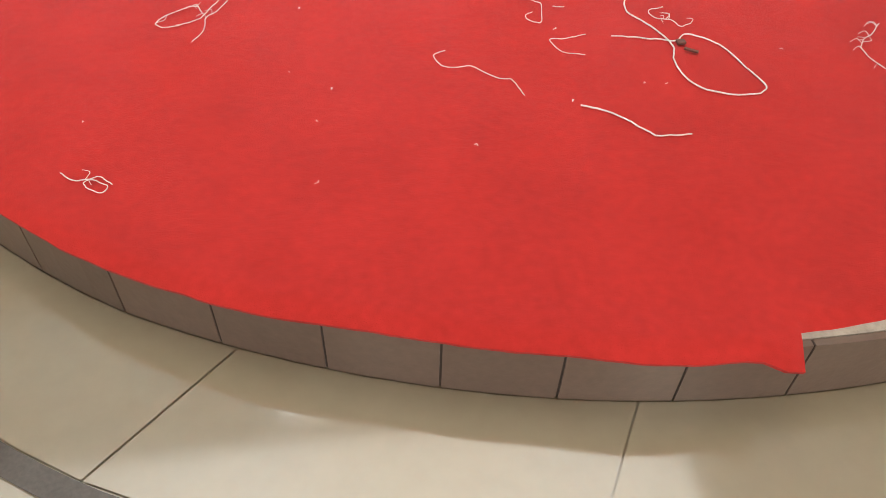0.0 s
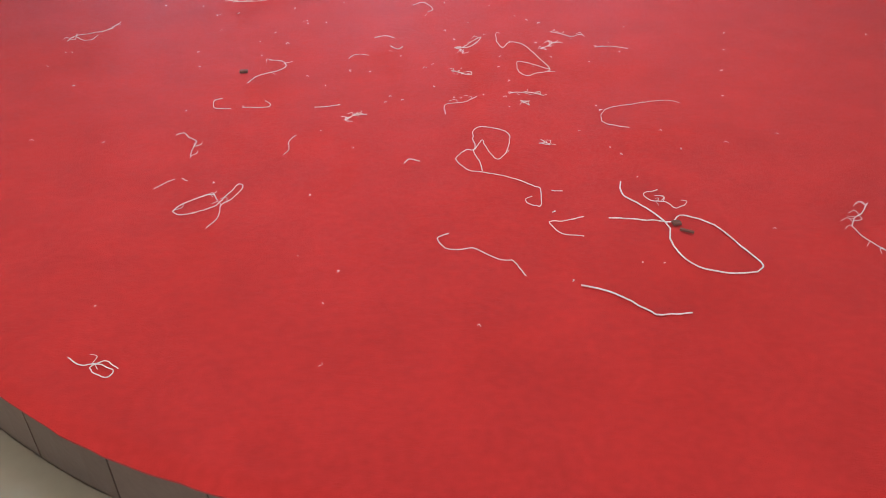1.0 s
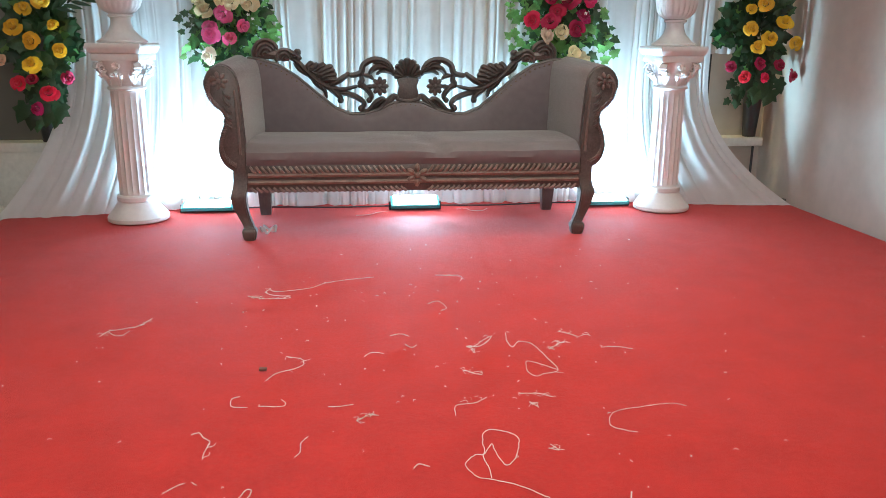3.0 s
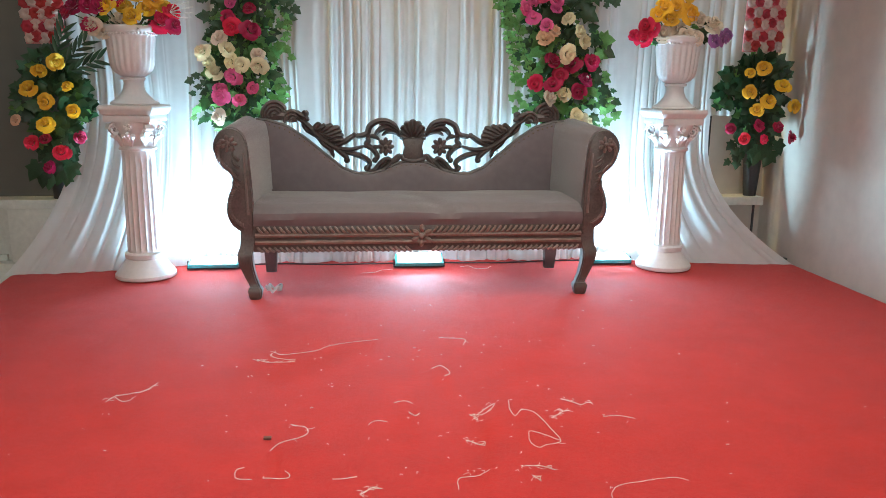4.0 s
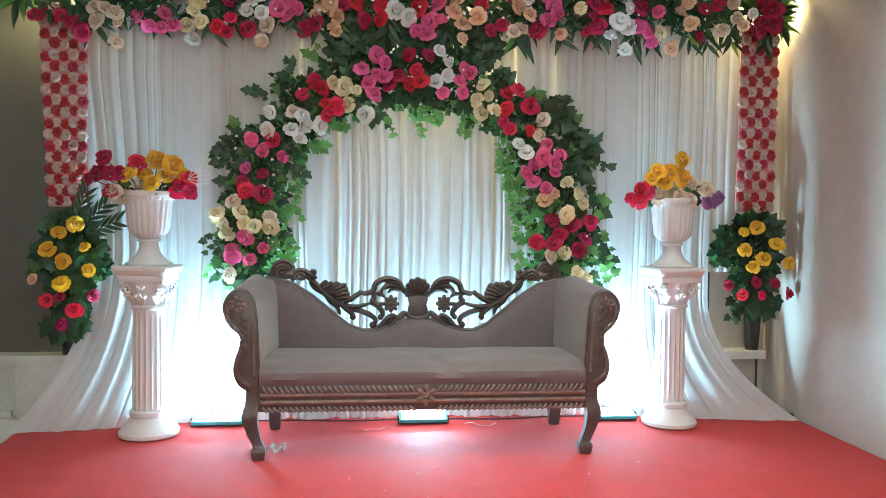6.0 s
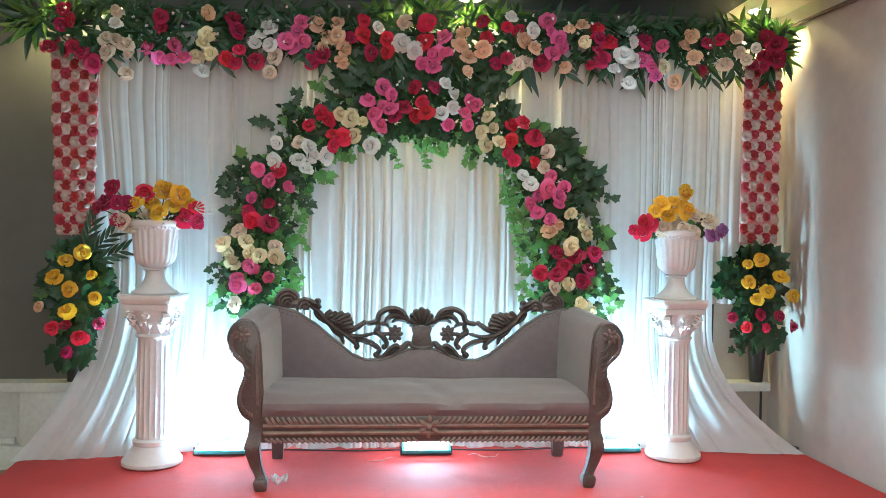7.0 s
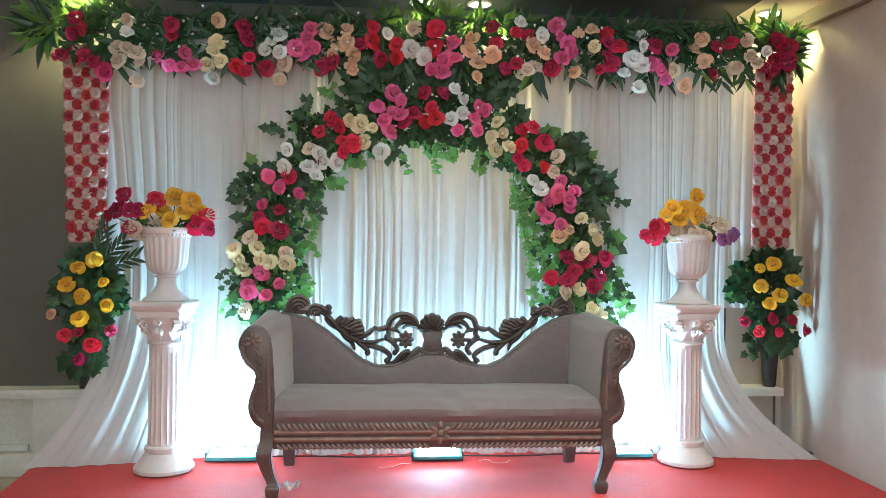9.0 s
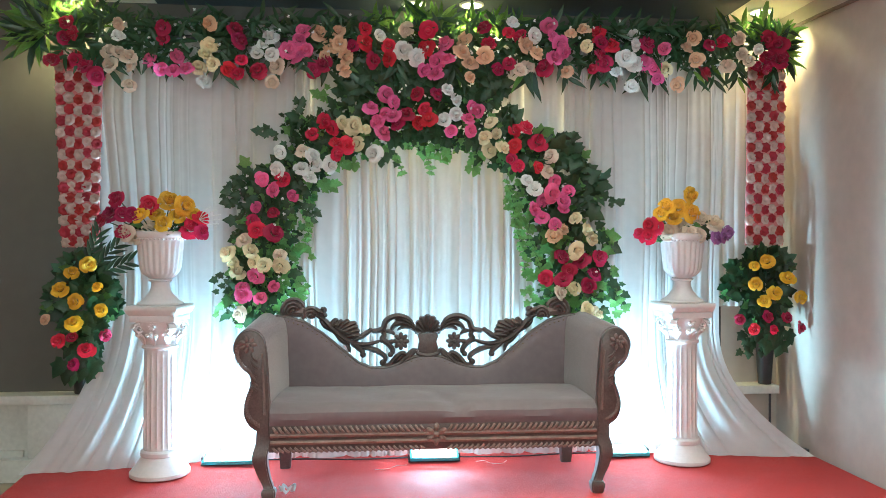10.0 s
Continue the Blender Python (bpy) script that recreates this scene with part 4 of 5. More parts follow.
def rose_mesh(name, material, seed, bud=0.0):
    """A silk rose of unit radius opening to +z: a wound heart and three rings of curled petals."""
    r = random.Random(seed)
    vs, fs = [], []

    def petal(a0, w, r0, r1, z0, h, curl, nu=4, nv=3):
        base = len(vs)
        for j in range(nv + 1):
            v = j / nv
            for i in range(nu + 1):
                u = 2 * i / nu - 1
                a = a0 + u * w * (1 - 0.34 * v * v)
                rr = r0 + (r1 - r0) * v ** 1.4 + curl * 0.35 * max(0, v - 0.6) + 0.03 * math.sin(u * 4 + seed) + 0.09 * (1 - u * u) * v * v
                z = z0 + h * v - curl * max(0, v - 0.5) ** 2 * 1.3 - 0.22 * h * u * u * v + 0.03 * math.sin(5 * u + a0 * 3) * v
                vs.append((rr * math.cos(a), rr * math.sin(a), z))
        for j in range(nv):
            for i in range(nu):
                k = base + j * (nu + 1) + i
                fs.append((k, k + 1, k + nu + 2, k + nu + 1))

    # wound heart: a ribbon that winds outwards, then rings of petals that open more and more
    b0, n = len(vs), 22
    for k in range(n + 1):
        turn = 2.1 * k / n
        a = 2 * math.pi * turn + seed
        rt = 0.05 + 0.135 * turn + 0.02 * math.sin(a * 1.7)
        for q, z in ((0.55, 0.45), (0.85, 0.78 - 0.04 * turn), (1.0, 0.92 - 0.06 * turn), (1.16, 0.91 - 0.08 * turn)):
            vs.append((rt * q * math.cos(a), rt * q * math.sin(a), z))
    for k in range(n):
        for j in range(3):
            q = b0 + 4 * k + j
            fs.append((q, q + 4, q + 5, q + 1))
    for n, r0, r1, z0, h, w, curl in ((4, 0.34, 0.48 - 0.04 * bud, 0.06, 0.74 + 0.05 * bud, 1.10, 0.20), (5, 0.40, 0.76 - 0.14 * bud, 0.0, 0.56 + 0.12 * bud, 0.98, 0.48), (5, 0.36, 1.02 - 0.30 * bud, -0.12, 0.36 + 0.28 * bud, 0.94, 0.92)):
        off = r.random() * 6
        for k in range(n):
            petal(off + 2 * math.pi * k / n + r.uniform(-0.25, 0.25), w * r.uniform(0.85, 1.12), r0, r1 * r.uniform(0.84, 1.14), z0, h * r.uniform(0.84, 1.15), curl * r.uniform(0.5, 1.5))
    b0 = len(vs)
    vs += [(0.44 * math.cos(k * math.pi / 4), 0.44 * math.sin(k * math.pi / 4), 0.42) for k in range(8)]
    fs.append(tuple(range(b0, b0 + 8)))
    return mesh_of(name, vs, fs, material)


def leaf_mesh(name, material, kind):
    """One leaf along +y from the origin, unit long: lobed ivy, or a narrow willow blade."""
    vs, fs = [], []
    if kind == "ivy":
        lobes = ((0, 0), (0.18, -0.14), (0.46, -0.02), (0.36, 0.20), (0.56, 0.46), (0.31, 0.54), (0.22, 0.74), (0, 1.04))
        right = [(x, y, -0.18 * x * x - 0.12 * y * y) for x, y in lobes]
        left = [(-x, y, -0.18 * x * x - 0.12 * y * y) for x, y in lobes[1:-1]]
        vs = right + left + [(0, 0.40, 0.07)]
        c = len(vs) - 1
        ring = list(range(8)) + list(range(13, 7, -1))
        for k in range(len(ring)):
            fs.append((ring[k], ring[(k + 1) % len(ring)], c))
    else:
        n = 5
        for j in range(n + 1):
            t = j / n
            w = 0.115 * math.sin(math.pi * (0.06 + 0.94 * t) ** 0.8) * (1 if j < n else 0.05)
            z = -0.22 * t * t
            vs += [(-w, t, z + 0.03 * (w > 0.03)), (0, t, z), (w, t, z + 0.03 * (w > 0.03))]
        for j in range(n):
            for k in range(2):
                a = 3 * j + k
                fs.append((a, a + 1, a + 4, a + 3))
    return mesh_of(name, vs, fs, material)


ROSE = {k: [rose_mesh("rose", m, 3 + 7 * i, (0.1, 0.4, 0.8)[i]) for i in range(3)] for k, m in PETAL.items()}
IVY = [leaf_mesh("leaf", M_IVY, "ivy"), leaf_mesh("leaf", M_PALE_LIT, "ivy")]
LANCE = [leaf_mesh("leaf", M_LANCE, "lance"), leaf_mesh("leaf", M_LAMPLIT, "lance")]


def facing(p, n, size, spin):
    """A pose at p whose z axis points along n."""
    q = Vector(n).normalized().to_track_quat("Z", "Y").to_matrix().to_4x4()
    return Matrix.Translation(p) @ q @ Matrix.Rotation(spin, 4, "Z") @ Matrix.Diagonal((size, size, size, 1))


def rose(parent, p, n, color, size, r):
    return piece("rose", r.choice(ROSE[color]), facing(p, n, size, r.uniform(0, 6.28)), parent)


def leaf_pose(p, along, n, size):
    """A leaf rooted at p that grows along a direction, its face towards n."""
    y = Vector(along).normalized()
    z = Vector(n)
    z = (z - y * z.dot(y))
    z = z.normalized() if z.length > 1e-3 else y.orthogonal().normalized()
    x = y.cross(z)
    m = Matrix((x, y, z)).transposed().to_4x4()
    return Matrix.Translation(p) @ m @ Matrix.Diagonal((size, size, size, 1))


def baby_breath(parent, spots, r):
    bm = bmesh.new()
    for p in spots:
        for k in range(5):
            a = 2 * math.pi * k / 5 + r.random()
            m = leaf_pose(p, (math.cos(a), -0.3, math.sin(a)), (0, -1, 0), 0.011)
            vs = [bm.verts.new(m @ Vector(q)) for q in ((0, 0, 0), (0.35, 0.5, 0.1), (0, 1, 0), (-0.35, 0.5, 0.1))]
            bm.faces.new(vs)
    tagged(part("filler_blossom", finish("filler_blossom", bm, PETAL["white"]), None, parent, "tiny white filler blossoms"), kind="stuff")


def filler(parent, poses, source, material, label):
    """Many leaves joined, too dense to tell apart."""
    bv = [v.co.copy() for v in source.vertices]
    bf = [tuple(f.vertices) for f in source.polygons]
    vs, fs = [], []
    for m in poses:
        b = len(vs)
        vs += [m @ v for v in bv]
        fs += [tuple(b + k for k in f) for f in bf]
    ob = part("foliage", mesh_of("foliage", vs, fs, material), None, parent, label)
    return tagged(ob, kind="stuff")


# arch of roses and ivy
r = random.Random(11)
GY = 0.715
ARCH_LINE = spline([(x, GY, z) for x, z in ((-1.01, 0.80), (-0.98, 1.00), (-0.96, 1.19), (-0.95, 1.35), (-0.91, 1.53), (-0.81, 1.70), (-0.65, 1.86), (-0.47, 1.96), (-0.24, 1.99), (0.00, 2.00), (0.24, 1.99), (0.47, 1.88), (0.66, 1.71), (0.78, 1.55), (0.87, 1.35), (0.89, 1.15), (0.88, 0.95), (0.90, 0.78))], 8)
arch = thing("flower_arch", -0.03, GY, 0.62, "round arch of silk roses and ivy leaves on the backdrop", "flower arch")


def arch_at(u):
    """The arch's middle line from its west foot (0) to its east foot (1), and the way outwards from it."""
    k = min(len(ARCH_LINE) - 2, max(0, int(u * (len(ARCH_LINE) - 1))))
    f = u * (len(ARCH_LINE) - 1) - k
    a, b = ARCH_LINE[k], ARCH_LINE[k + 1]
    d = (b - a).normalized()
    out = Vector((-d.z, 0, d.x))
    return a.lerp(b, f), out


def place_roses(parent, plan, y, r, size):
    """Roses one by one: colour, x and height, each turned its own way."""
    for spec in plan.split():
        color, x, z = spec.split(":")
        p = Vector((float(x) + r.uniform(-0.006, 0.006), y + r.uniform(-0.025, 0.03), float(z) + r.uniform(-0.006, 0.006)))
        rose(parent, p, (r.uniform(-1.0, 1.0), -1, r.uniform(-0.5, 1.0)), color, size * r.uniform(0.86, 1.2), r)


part("hoop", add_tube(bmesh.new(), [p + Vector((0, 0.03, 0)) for p in ARCH_LINE], 0.012, sides=8), M_BLACK, arch)
# reach of the leaves inwards and outwards along the arch
REACH_U = (0.0, 0.15, 0.28, 0.42, 0.55, 0.66, 0.75, 0.85, 1.0)
REACH_IN = (0.22, 0.24, 0.22, 0.19, 0.25, 0.20, 0.24, 0.27, 0.24)
REACH_OUT = (0.20, 0.17, 0.20, 0.17, 0.17, 0.22, 0.28, 0.26, 0.24)
parts, rest, bright = 0, [], []
for k in range(2700):
    u = r.random()
    c, d = arch_at(u)
    lo, hi = float(np.interp(u, REACH_U, REACH_IN)), float(np.interp(u, REACH_U, REACH_OUT))
    lo, hi = lo * (0.88 + 0.5 * noise.noise((u * 17, 2, 0))), hi * (0.82 + 0.75 * noise.noise((u * 19, 7, 0)))
    rad = r.uniform(-lo, hi) if r.random() < 0.45 else r.triangular(-lo, hi, 0)
    p = c + d * rad + Vector((r.uniform(-0.03, 0.03), r.uniform(-0.05, 0.03), r.uniform(-0.03, 0.03)))
    out = d * (1 if rad > 0 else -1) * r.uniform(0.1, 1.2) + Vector((r.uniform(-0.8, 0.8), r.uniform(-0.7, 0.1), r.uniform(-1.0, 0.4)))
    size = r.choice((0.030, 0.038, 0.046, 0.058, 0.074)) * r.uniform(0.85, 1.15)
    if 0.6 < u < 0.86 and rad > 0.09:
        size *= 1.45
    m = leaf_pose(p, out, (r.uniform(-0.8, 0.8), -1, r.uniform(-0.4, 0.9)), size)
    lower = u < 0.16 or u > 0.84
    # The feet get more pale leaves, colouring in the floodlight from below.
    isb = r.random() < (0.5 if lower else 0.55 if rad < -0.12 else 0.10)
    if abs(rad) > 0.12 and parts < 290:
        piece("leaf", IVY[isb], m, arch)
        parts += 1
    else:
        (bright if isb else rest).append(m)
# leaves that tie the arch's top to the garland
for k in range(330):
    p = Vector((r.uniform(-0.50, 0.46), GY + r.uniform(-0.05, 0.03), r.uniform(2.08, 2.36)))
    rest.append(leaf_pose(p, (r.uniform(-1, 1), r.uniform(-0.5, 0), r.uniform(-1, 0.6)), (r.uniform(-0.5, 0.5), -1, r.uniform(-0.2, 0.7)), r.uniform(0.05, 0.09)))
# loose sprigs beyond the edge
for k in range(30):
    u = r.random()
    c, d = arch_at(u)
    tang = Vector((-d.z, 0, d.x))
    side = 1 if r.random() < 0.6 else -1
    edge = float(np.interp(u, REACH_U, REACH_OUT if side > 0 else REACH_IN))
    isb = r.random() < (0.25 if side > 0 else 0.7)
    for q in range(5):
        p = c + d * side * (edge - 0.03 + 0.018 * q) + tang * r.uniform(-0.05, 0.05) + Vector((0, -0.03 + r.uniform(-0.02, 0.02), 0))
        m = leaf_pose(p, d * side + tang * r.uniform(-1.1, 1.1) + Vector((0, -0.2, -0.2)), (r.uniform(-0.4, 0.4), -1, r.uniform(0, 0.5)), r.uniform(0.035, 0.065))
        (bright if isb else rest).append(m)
# trailing vine strands inside the arch
for x0, z0, n in ((0.47, 1.66, 9), (0.53, 1.56, 10), (0.60, 1.40, 9), (0.56, 1.30, 6), (-0.68, 1.44, 5), (-0.20, 1.80, 4), (0.02, 1.80, 4)):
    q = Vector((x0, GY - 0.05, z0))
    stem = [q.copy()]
    for k in range(n):
        q = q + Vector((r.uniform(-0.018, 0.022), r.uniform(-0.008, 0.008), -0.032))
        stem.append(q.copy())
        for h in (-1, 1):
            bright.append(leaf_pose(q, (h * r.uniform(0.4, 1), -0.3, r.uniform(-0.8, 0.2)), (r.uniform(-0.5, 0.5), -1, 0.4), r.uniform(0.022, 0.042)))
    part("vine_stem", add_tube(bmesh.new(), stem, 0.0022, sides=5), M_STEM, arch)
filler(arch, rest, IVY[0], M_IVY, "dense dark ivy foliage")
filler(arch, bright, IVY[1], M_PALE_LIT, "pale green foliage, some of it coloured as floodlit")
ARCH_WEST = "crimson:-0.66:1.89 crimson:-0.60:1.96 crimson:-0.55:1.92 crimson:-0.53:1.83 crimson:-0.52:1.77 crimson:-0.46:1.82 white:-0.84:1.78 white:-0.85:1.67 blush:-0.71:1.79 white:-0.66:1.76 white:-0.72:1.68 white:-0.64:1.71 white:-0.67:1.63 white:-0.56:1.71 pink:-0.94:1.62 crimson:-0.83:1.63 pink:-0.87:1.56 pink:-0.77:1.53 pink:-0.98:1.47 magenta:-0.88:1.43 magenta:-0.99:1.38 crimson:-0.97:1.33 magenta:-0.87:1.32 blush:-1.04:1.27 cream:-1.13:1.20 cream:-1.09:1.15 cream:-1.08:1.09 cream:-1.00:1.21 cream:-0.99:1.15 cream:-0.93:1.14 blush:-0.84:1.19 cream:-0.84:1.13 pink:-0.98:1.07 pink:-1.05:1.01 pink:-1.05:0.96 pink:-0.95:0.95 pink:-0.88:1.01 blush:-1.06:0.86"
ARCH_TOP = "cream:-0.49:1.95 cream:-0.42:1.94 cream:-0.36:1.91 cream:-0.40:1.83 white:-0.31:1.78 pink:-0.33:2.03 pink:-0.24:2.11 pink:-0.20:2.07 pink:-0.24:2.00 pink:-0.28:1.96 pink:-0.26:1.90 pink:-0.20:1.99 magenta:-0.12:2.00 magenta:-0.17:1.95 magenta:-0.06:2.12 crimson:-0.02:2.04 magenta:0.05:2.12 crimson:0.01:1.97 crimson:-0.06:1.96 white:0.11:2.15 white:0.16:2.09 white:0.16:2.02 white:0.09:1.97 pink:0.25:2.06 pink:0.23:1.98 pink:0.14:1.91 pink:0.24:1.91 pink:0.30:2.03 cream:0.36:1.96 cream:0.41:1.90 cream:0.33:1.87 cream:0.36:1.81 cream:0.43:1.82"
ARCH_EAST = "crimson:0.51:1.93 crimson:0.57:1.93 crimson:0.65:1.85 crimson:0.50:1.83 crimson:0.49:1.75 crimson:0.53:1.71 crimson:0.63:1.71 blush:0.72:1.78 blush:0.70:1.68 white:0.58:1.63 white:0.63:1.58 pink:0.75:1.63 pink:0.83:1.57 pink:0.69:1.52 pink:0.79:1.51 pink:0.72:1.56 pink:0.62:1.46 pink:0.68:1.42 pink:0.80:1.46 pink:0.75:1.38 cream:0.87:1.41 cream:0.93:1.35 cream:0.96:1.29 peach:0.79:1.34 peach:0.74:1.30 cream:0.87:1.22 magenta:0.79:1.18 magenta:0.91:1.16 magenta:0.84:1.11 magenta:1.01:1.18 magenta:0.99:1.08 magenta:0.95:1.01 crimson:0.70:1.06 magenta:0.79:1.05 cream:0.87:0.99 blush:0.77:0.97 cream:0.94:0.88 cream:1.00:0.84"
for plan in (ARCH_WEST, ARCH_TOP, ARCH_EAST):
    place_roses(arch, plan, GY - 0.09, r, 0.0425)
baby_breath(arch, [arch_at(r.random())[0] + Vector((r.uniform(-0.15, 0.15), -0.10, r.uniform(-0.15, 0.15))) for k in range(34)], r)

# garland along the top
garland = thing("flower_garland", 0, GY, 2.42, "long garland of silk roses and willow leaves", "garland")
part("rail", add_tube(bmesh.new(), [Vector((-2.15, GY + 0.02, 2.44)), Vector((2.22, GY + 0.02, 2.47))], 0.014, sides=8, up=(0, 0, 1)), M_BLACK, garland)
r = random.Random(23)
parts, rest = 0, []


def spray(p, along, count, size, r, out, lamplit=0.0):
    """A fan of willow leaves from one twig."""
    p, along = Vector(p), Vector(along).normalized()
    s = Vector((along.z, 0, -along.x))
    for k in range(count):
        t = (k + 0.5) / count
        q = p + along * (size * 0.9 * t)
        sd = 1 if k % 2 else -1
        out.append((leaf_pose(q, along * 0.9 + s * sd * r.uniform(0.35, 0.8) + Vector((0, r.uniform(-0.4, 0.1), 0)), (r.uniform(-0.5, 0.5), -1, r.uniform(0, 0.5)), size * r.uniform(0.7, 1.1)), r.random() < lamplit))


sprays = []
for k in range(30):
    x = -2.1 + 4.25 * (k + r.random()) / 30
    spray((x, GY - r.uniform(0.0, 0.07), 2.36), (r.uniform(-0.5, 0.5), -0.1, -1), 5, r.uniform(0.10, 0.16), r, sprays, 0.05)
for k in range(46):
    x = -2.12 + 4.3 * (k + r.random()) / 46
    # Sprays near a downlight mostly take the colour that stands for its light.
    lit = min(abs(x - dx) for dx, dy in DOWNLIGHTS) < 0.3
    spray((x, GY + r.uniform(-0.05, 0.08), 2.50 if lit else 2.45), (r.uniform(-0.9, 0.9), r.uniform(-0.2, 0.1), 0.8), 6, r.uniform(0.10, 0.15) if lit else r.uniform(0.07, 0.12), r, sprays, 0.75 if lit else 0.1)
for s, x in ((-1, -2.12), (1, 2.12)):
    for k in range(8):
        ang = radians(-50 + 18 * k)
        span = 0.165 if s < 0 else 0.13
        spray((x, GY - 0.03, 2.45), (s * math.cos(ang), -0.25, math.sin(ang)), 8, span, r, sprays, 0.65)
# more sprays round each downlight, nearly all in the painted lamplight colour
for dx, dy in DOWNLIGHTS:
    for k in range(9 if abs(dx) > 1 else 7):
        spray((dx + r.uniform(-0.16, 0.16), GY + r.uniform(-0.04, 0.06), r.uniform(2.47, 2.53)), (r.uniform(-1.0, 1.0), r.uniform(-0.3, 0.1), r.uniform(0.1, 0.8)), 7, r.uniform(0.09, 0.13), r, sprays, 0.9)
lamplit_rest = []
for m, lamplit in sorted(sprays, key=lambda q: -abs(q[0].translation.x)):
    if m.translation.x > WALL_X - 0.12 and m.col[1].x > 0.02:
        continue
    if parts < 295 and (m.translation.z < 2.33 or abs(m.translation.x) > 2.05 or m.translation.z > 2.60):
        piece("leaf", LANCE[lamplit], m, garland)
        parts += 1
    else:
        (lamplit_rest if lamplit else rest).append(m)
filler(garland, lamplit_rest, LANCE[1], M_LAMPLIT, "willow foliage in a yellow-green that stands for lamplight")
for k in range(2000):
    x = r.uniform(-2.12, 2.18)
    p = Vector((x, GY + r.uniform(-0.06, 0.09), 2.45 + 0.01 * x + r.uniform(-0.13, 0.13)))
    rest.append(leaf_pose(p, (r.uniform(-1, 1), r.uniform(-0.6, 0), r.uniform(-1, 0.8)), (r.uniform(-0.6, 0.6), -1, r.uniform(-0.2, 0.8)), r.uniform(0.07, 0.14)))
filler(garland, rest, LANCE[0], M_LANCE, "dense dark willow foliage")
GARLAND_WEST = "magenta:-2.01:2.48 magenta:-2.02:2.40 magenta:-1.96:2.42 magenta:-1.96:2.28 magenta:-2.07:2.26 magenta:-1.89:2.23 magenta:-1.85:2.19 blush:-1.73:2.48 white:-1.74:2.41 blush:-1.78:2.33 blush:-1.73:2.32 blush:-1.67:2.29 blush:-1.76:2.25 blush:-1.64:2.23 blush:-1.68:2.14 magenta:-1.49:2.47 magenta:-1.49:2.40 pink:-1.56:2.29 pink:-1.42:2.31 pink:-1.50:2.24 pink:-1.43:2.23 pink:-1.36:2.23 peach:-1.24:2.50 cream:-1.24:2.38 cream:-1.26:2.32 cream:-1.21:2.27 cream:-1.30:2.25 white:-1.27:2.17 magenta:-1.09:2.47 magenta:-1.06:2.39 crimson:-1.06:2.29 crimson:-1.13:2.25 magenta:-0.97:2.24 crimson:-1.08:2.21"
GARLAND_MIDWEST = "white:-0.89:2.43 white:-0.97:2.34 white:-0.88:2.33 white:-0.93:2.39 blush:-0.86:2.27 blush:-0.88:2.17 pink:-0.79:2.35 pink:-0.73:2.42 pink:-0.75:2.33 pink:-0.71:2.47 pink:-0.70:2.37 peach:-0.63:2.47 peach:-0.51:2.47 peach:-0.56:2.39 peach:-0.50:2.40 peach:-0.59:2.32 peach:-0.47:2.33 peach:-0.48:2.25 magenta:-0.65:2.25 magenta:-0.59:2.28 crimson:-0.37:2.49 crimson:-0.36:2.41 magenta:-0.43:2.39 magenta:-0.31:2.31 crimson:-0.22:2.40 crimson:-0.22:2.32 white:-0.28:2.45 blush:-0.13:2.49 white:-0.14:2.37 white:-0.06:2.33 crimson:0.00:2.49 crimson:-0.01:2.39"
GARLAND_MIDEAST = "pink:0.11:2.42 pink:0.06:2.32 pink:0.12:2.32 pink:-0.02:2.27 pink:0.05:2.24 peach:0.21:2.45 peach:0.20:2.37 peach:0.32:2.35 peach:0.24:2.30 peach:0.24:2.22 magenta:0.33:2.51 crimson:0.35:2.42 crimson:0.47:2.48 crimson:0.54:2.47 magenta:0.40:2.27 magenta:0.47:2.31 white:0.50:2.55 white:0.62:2.48 peach:0.57:2.41 peach:0.64:2.37 blush:0.59:2.30 blush:0.53:2.27 pink:0.71:2.54 pink:0.72:2.47 pink:0.77:2.42 pink:0.79:2.38 pink:0.74:2.34 magenta:0.69:2.30 peach:0.84:2.49 peach:0.91:2.51 cream:0.93:2.42 peach:0.82:2.28"
GARLAND_EAST = "crimson:1.00:2.51 magenta:1.02:2.45 magenta:1.00:2.36 crimson:1.09:2.43 magenta:0.98:2.29 magenta:1.04:2.32 white:1.22:2.50 white:1.22:2.43 white:1.17:2.35 white:1.23:2.34 white:1.11:2.27 white:1.20:2.19 pink:1.40:2.42 pink:1.30:2.34 pink:1.37:2.24 magenta:1.30:2.44 pink:1.36:2.30 cream:1.42:2.29 peach:1.54:2.43 peach:1.59:2.49 peach:1.60:2.36 peach:1.49:2.21 magenta:1.67:2.44 crimson:1.77:2.47 magenta:1.66:2.29 blush:1.86:2.49 blush:1.87:2.40 blush:1.79:2.33 blush:1.93:2.35 white:1.98:2.43 magenta:2.07:2.50 magenta:2.12:2.46 magenta:2.05:2.38 magenta:2.14:2.39 magenta:1.96:2.32 magenta:2.03:2.32 magenta:2.10:2.36"
for plan in (GARLAND_WEST, GARLAND_MIDWEST, GARLAND_MIDEAST, GARLAND_EAST):
    place_roses(garland, plan, GY - 0.09, r, 0.0435)
baby_breath(garland, [Vector((r.uniform(-2, 2), GY - 0.15, 2.44 + r.uniform(-0.12, 0.12))) for k in range(36)], r)


# hanging strips of paper rosettes
def rosette_mesh(name, material):
    vs, fs = [], []
    n = 14
    for ringi, (rr, z) in enumerate(((1.0, 0.0), (0.90, 0.26), (0.58, 0.34), (0.30, 0.16), (0.14, -0.04))):
        for k in range(n):
            a = 2 * math.pi * k / n
            w = 1 + (0.16 * (k % 2) if ringi < 3 else 0)
            vs.append((rr * w * math.cos(a), rr * w * math.sin(a), z + 0.08 * (k % 2)))
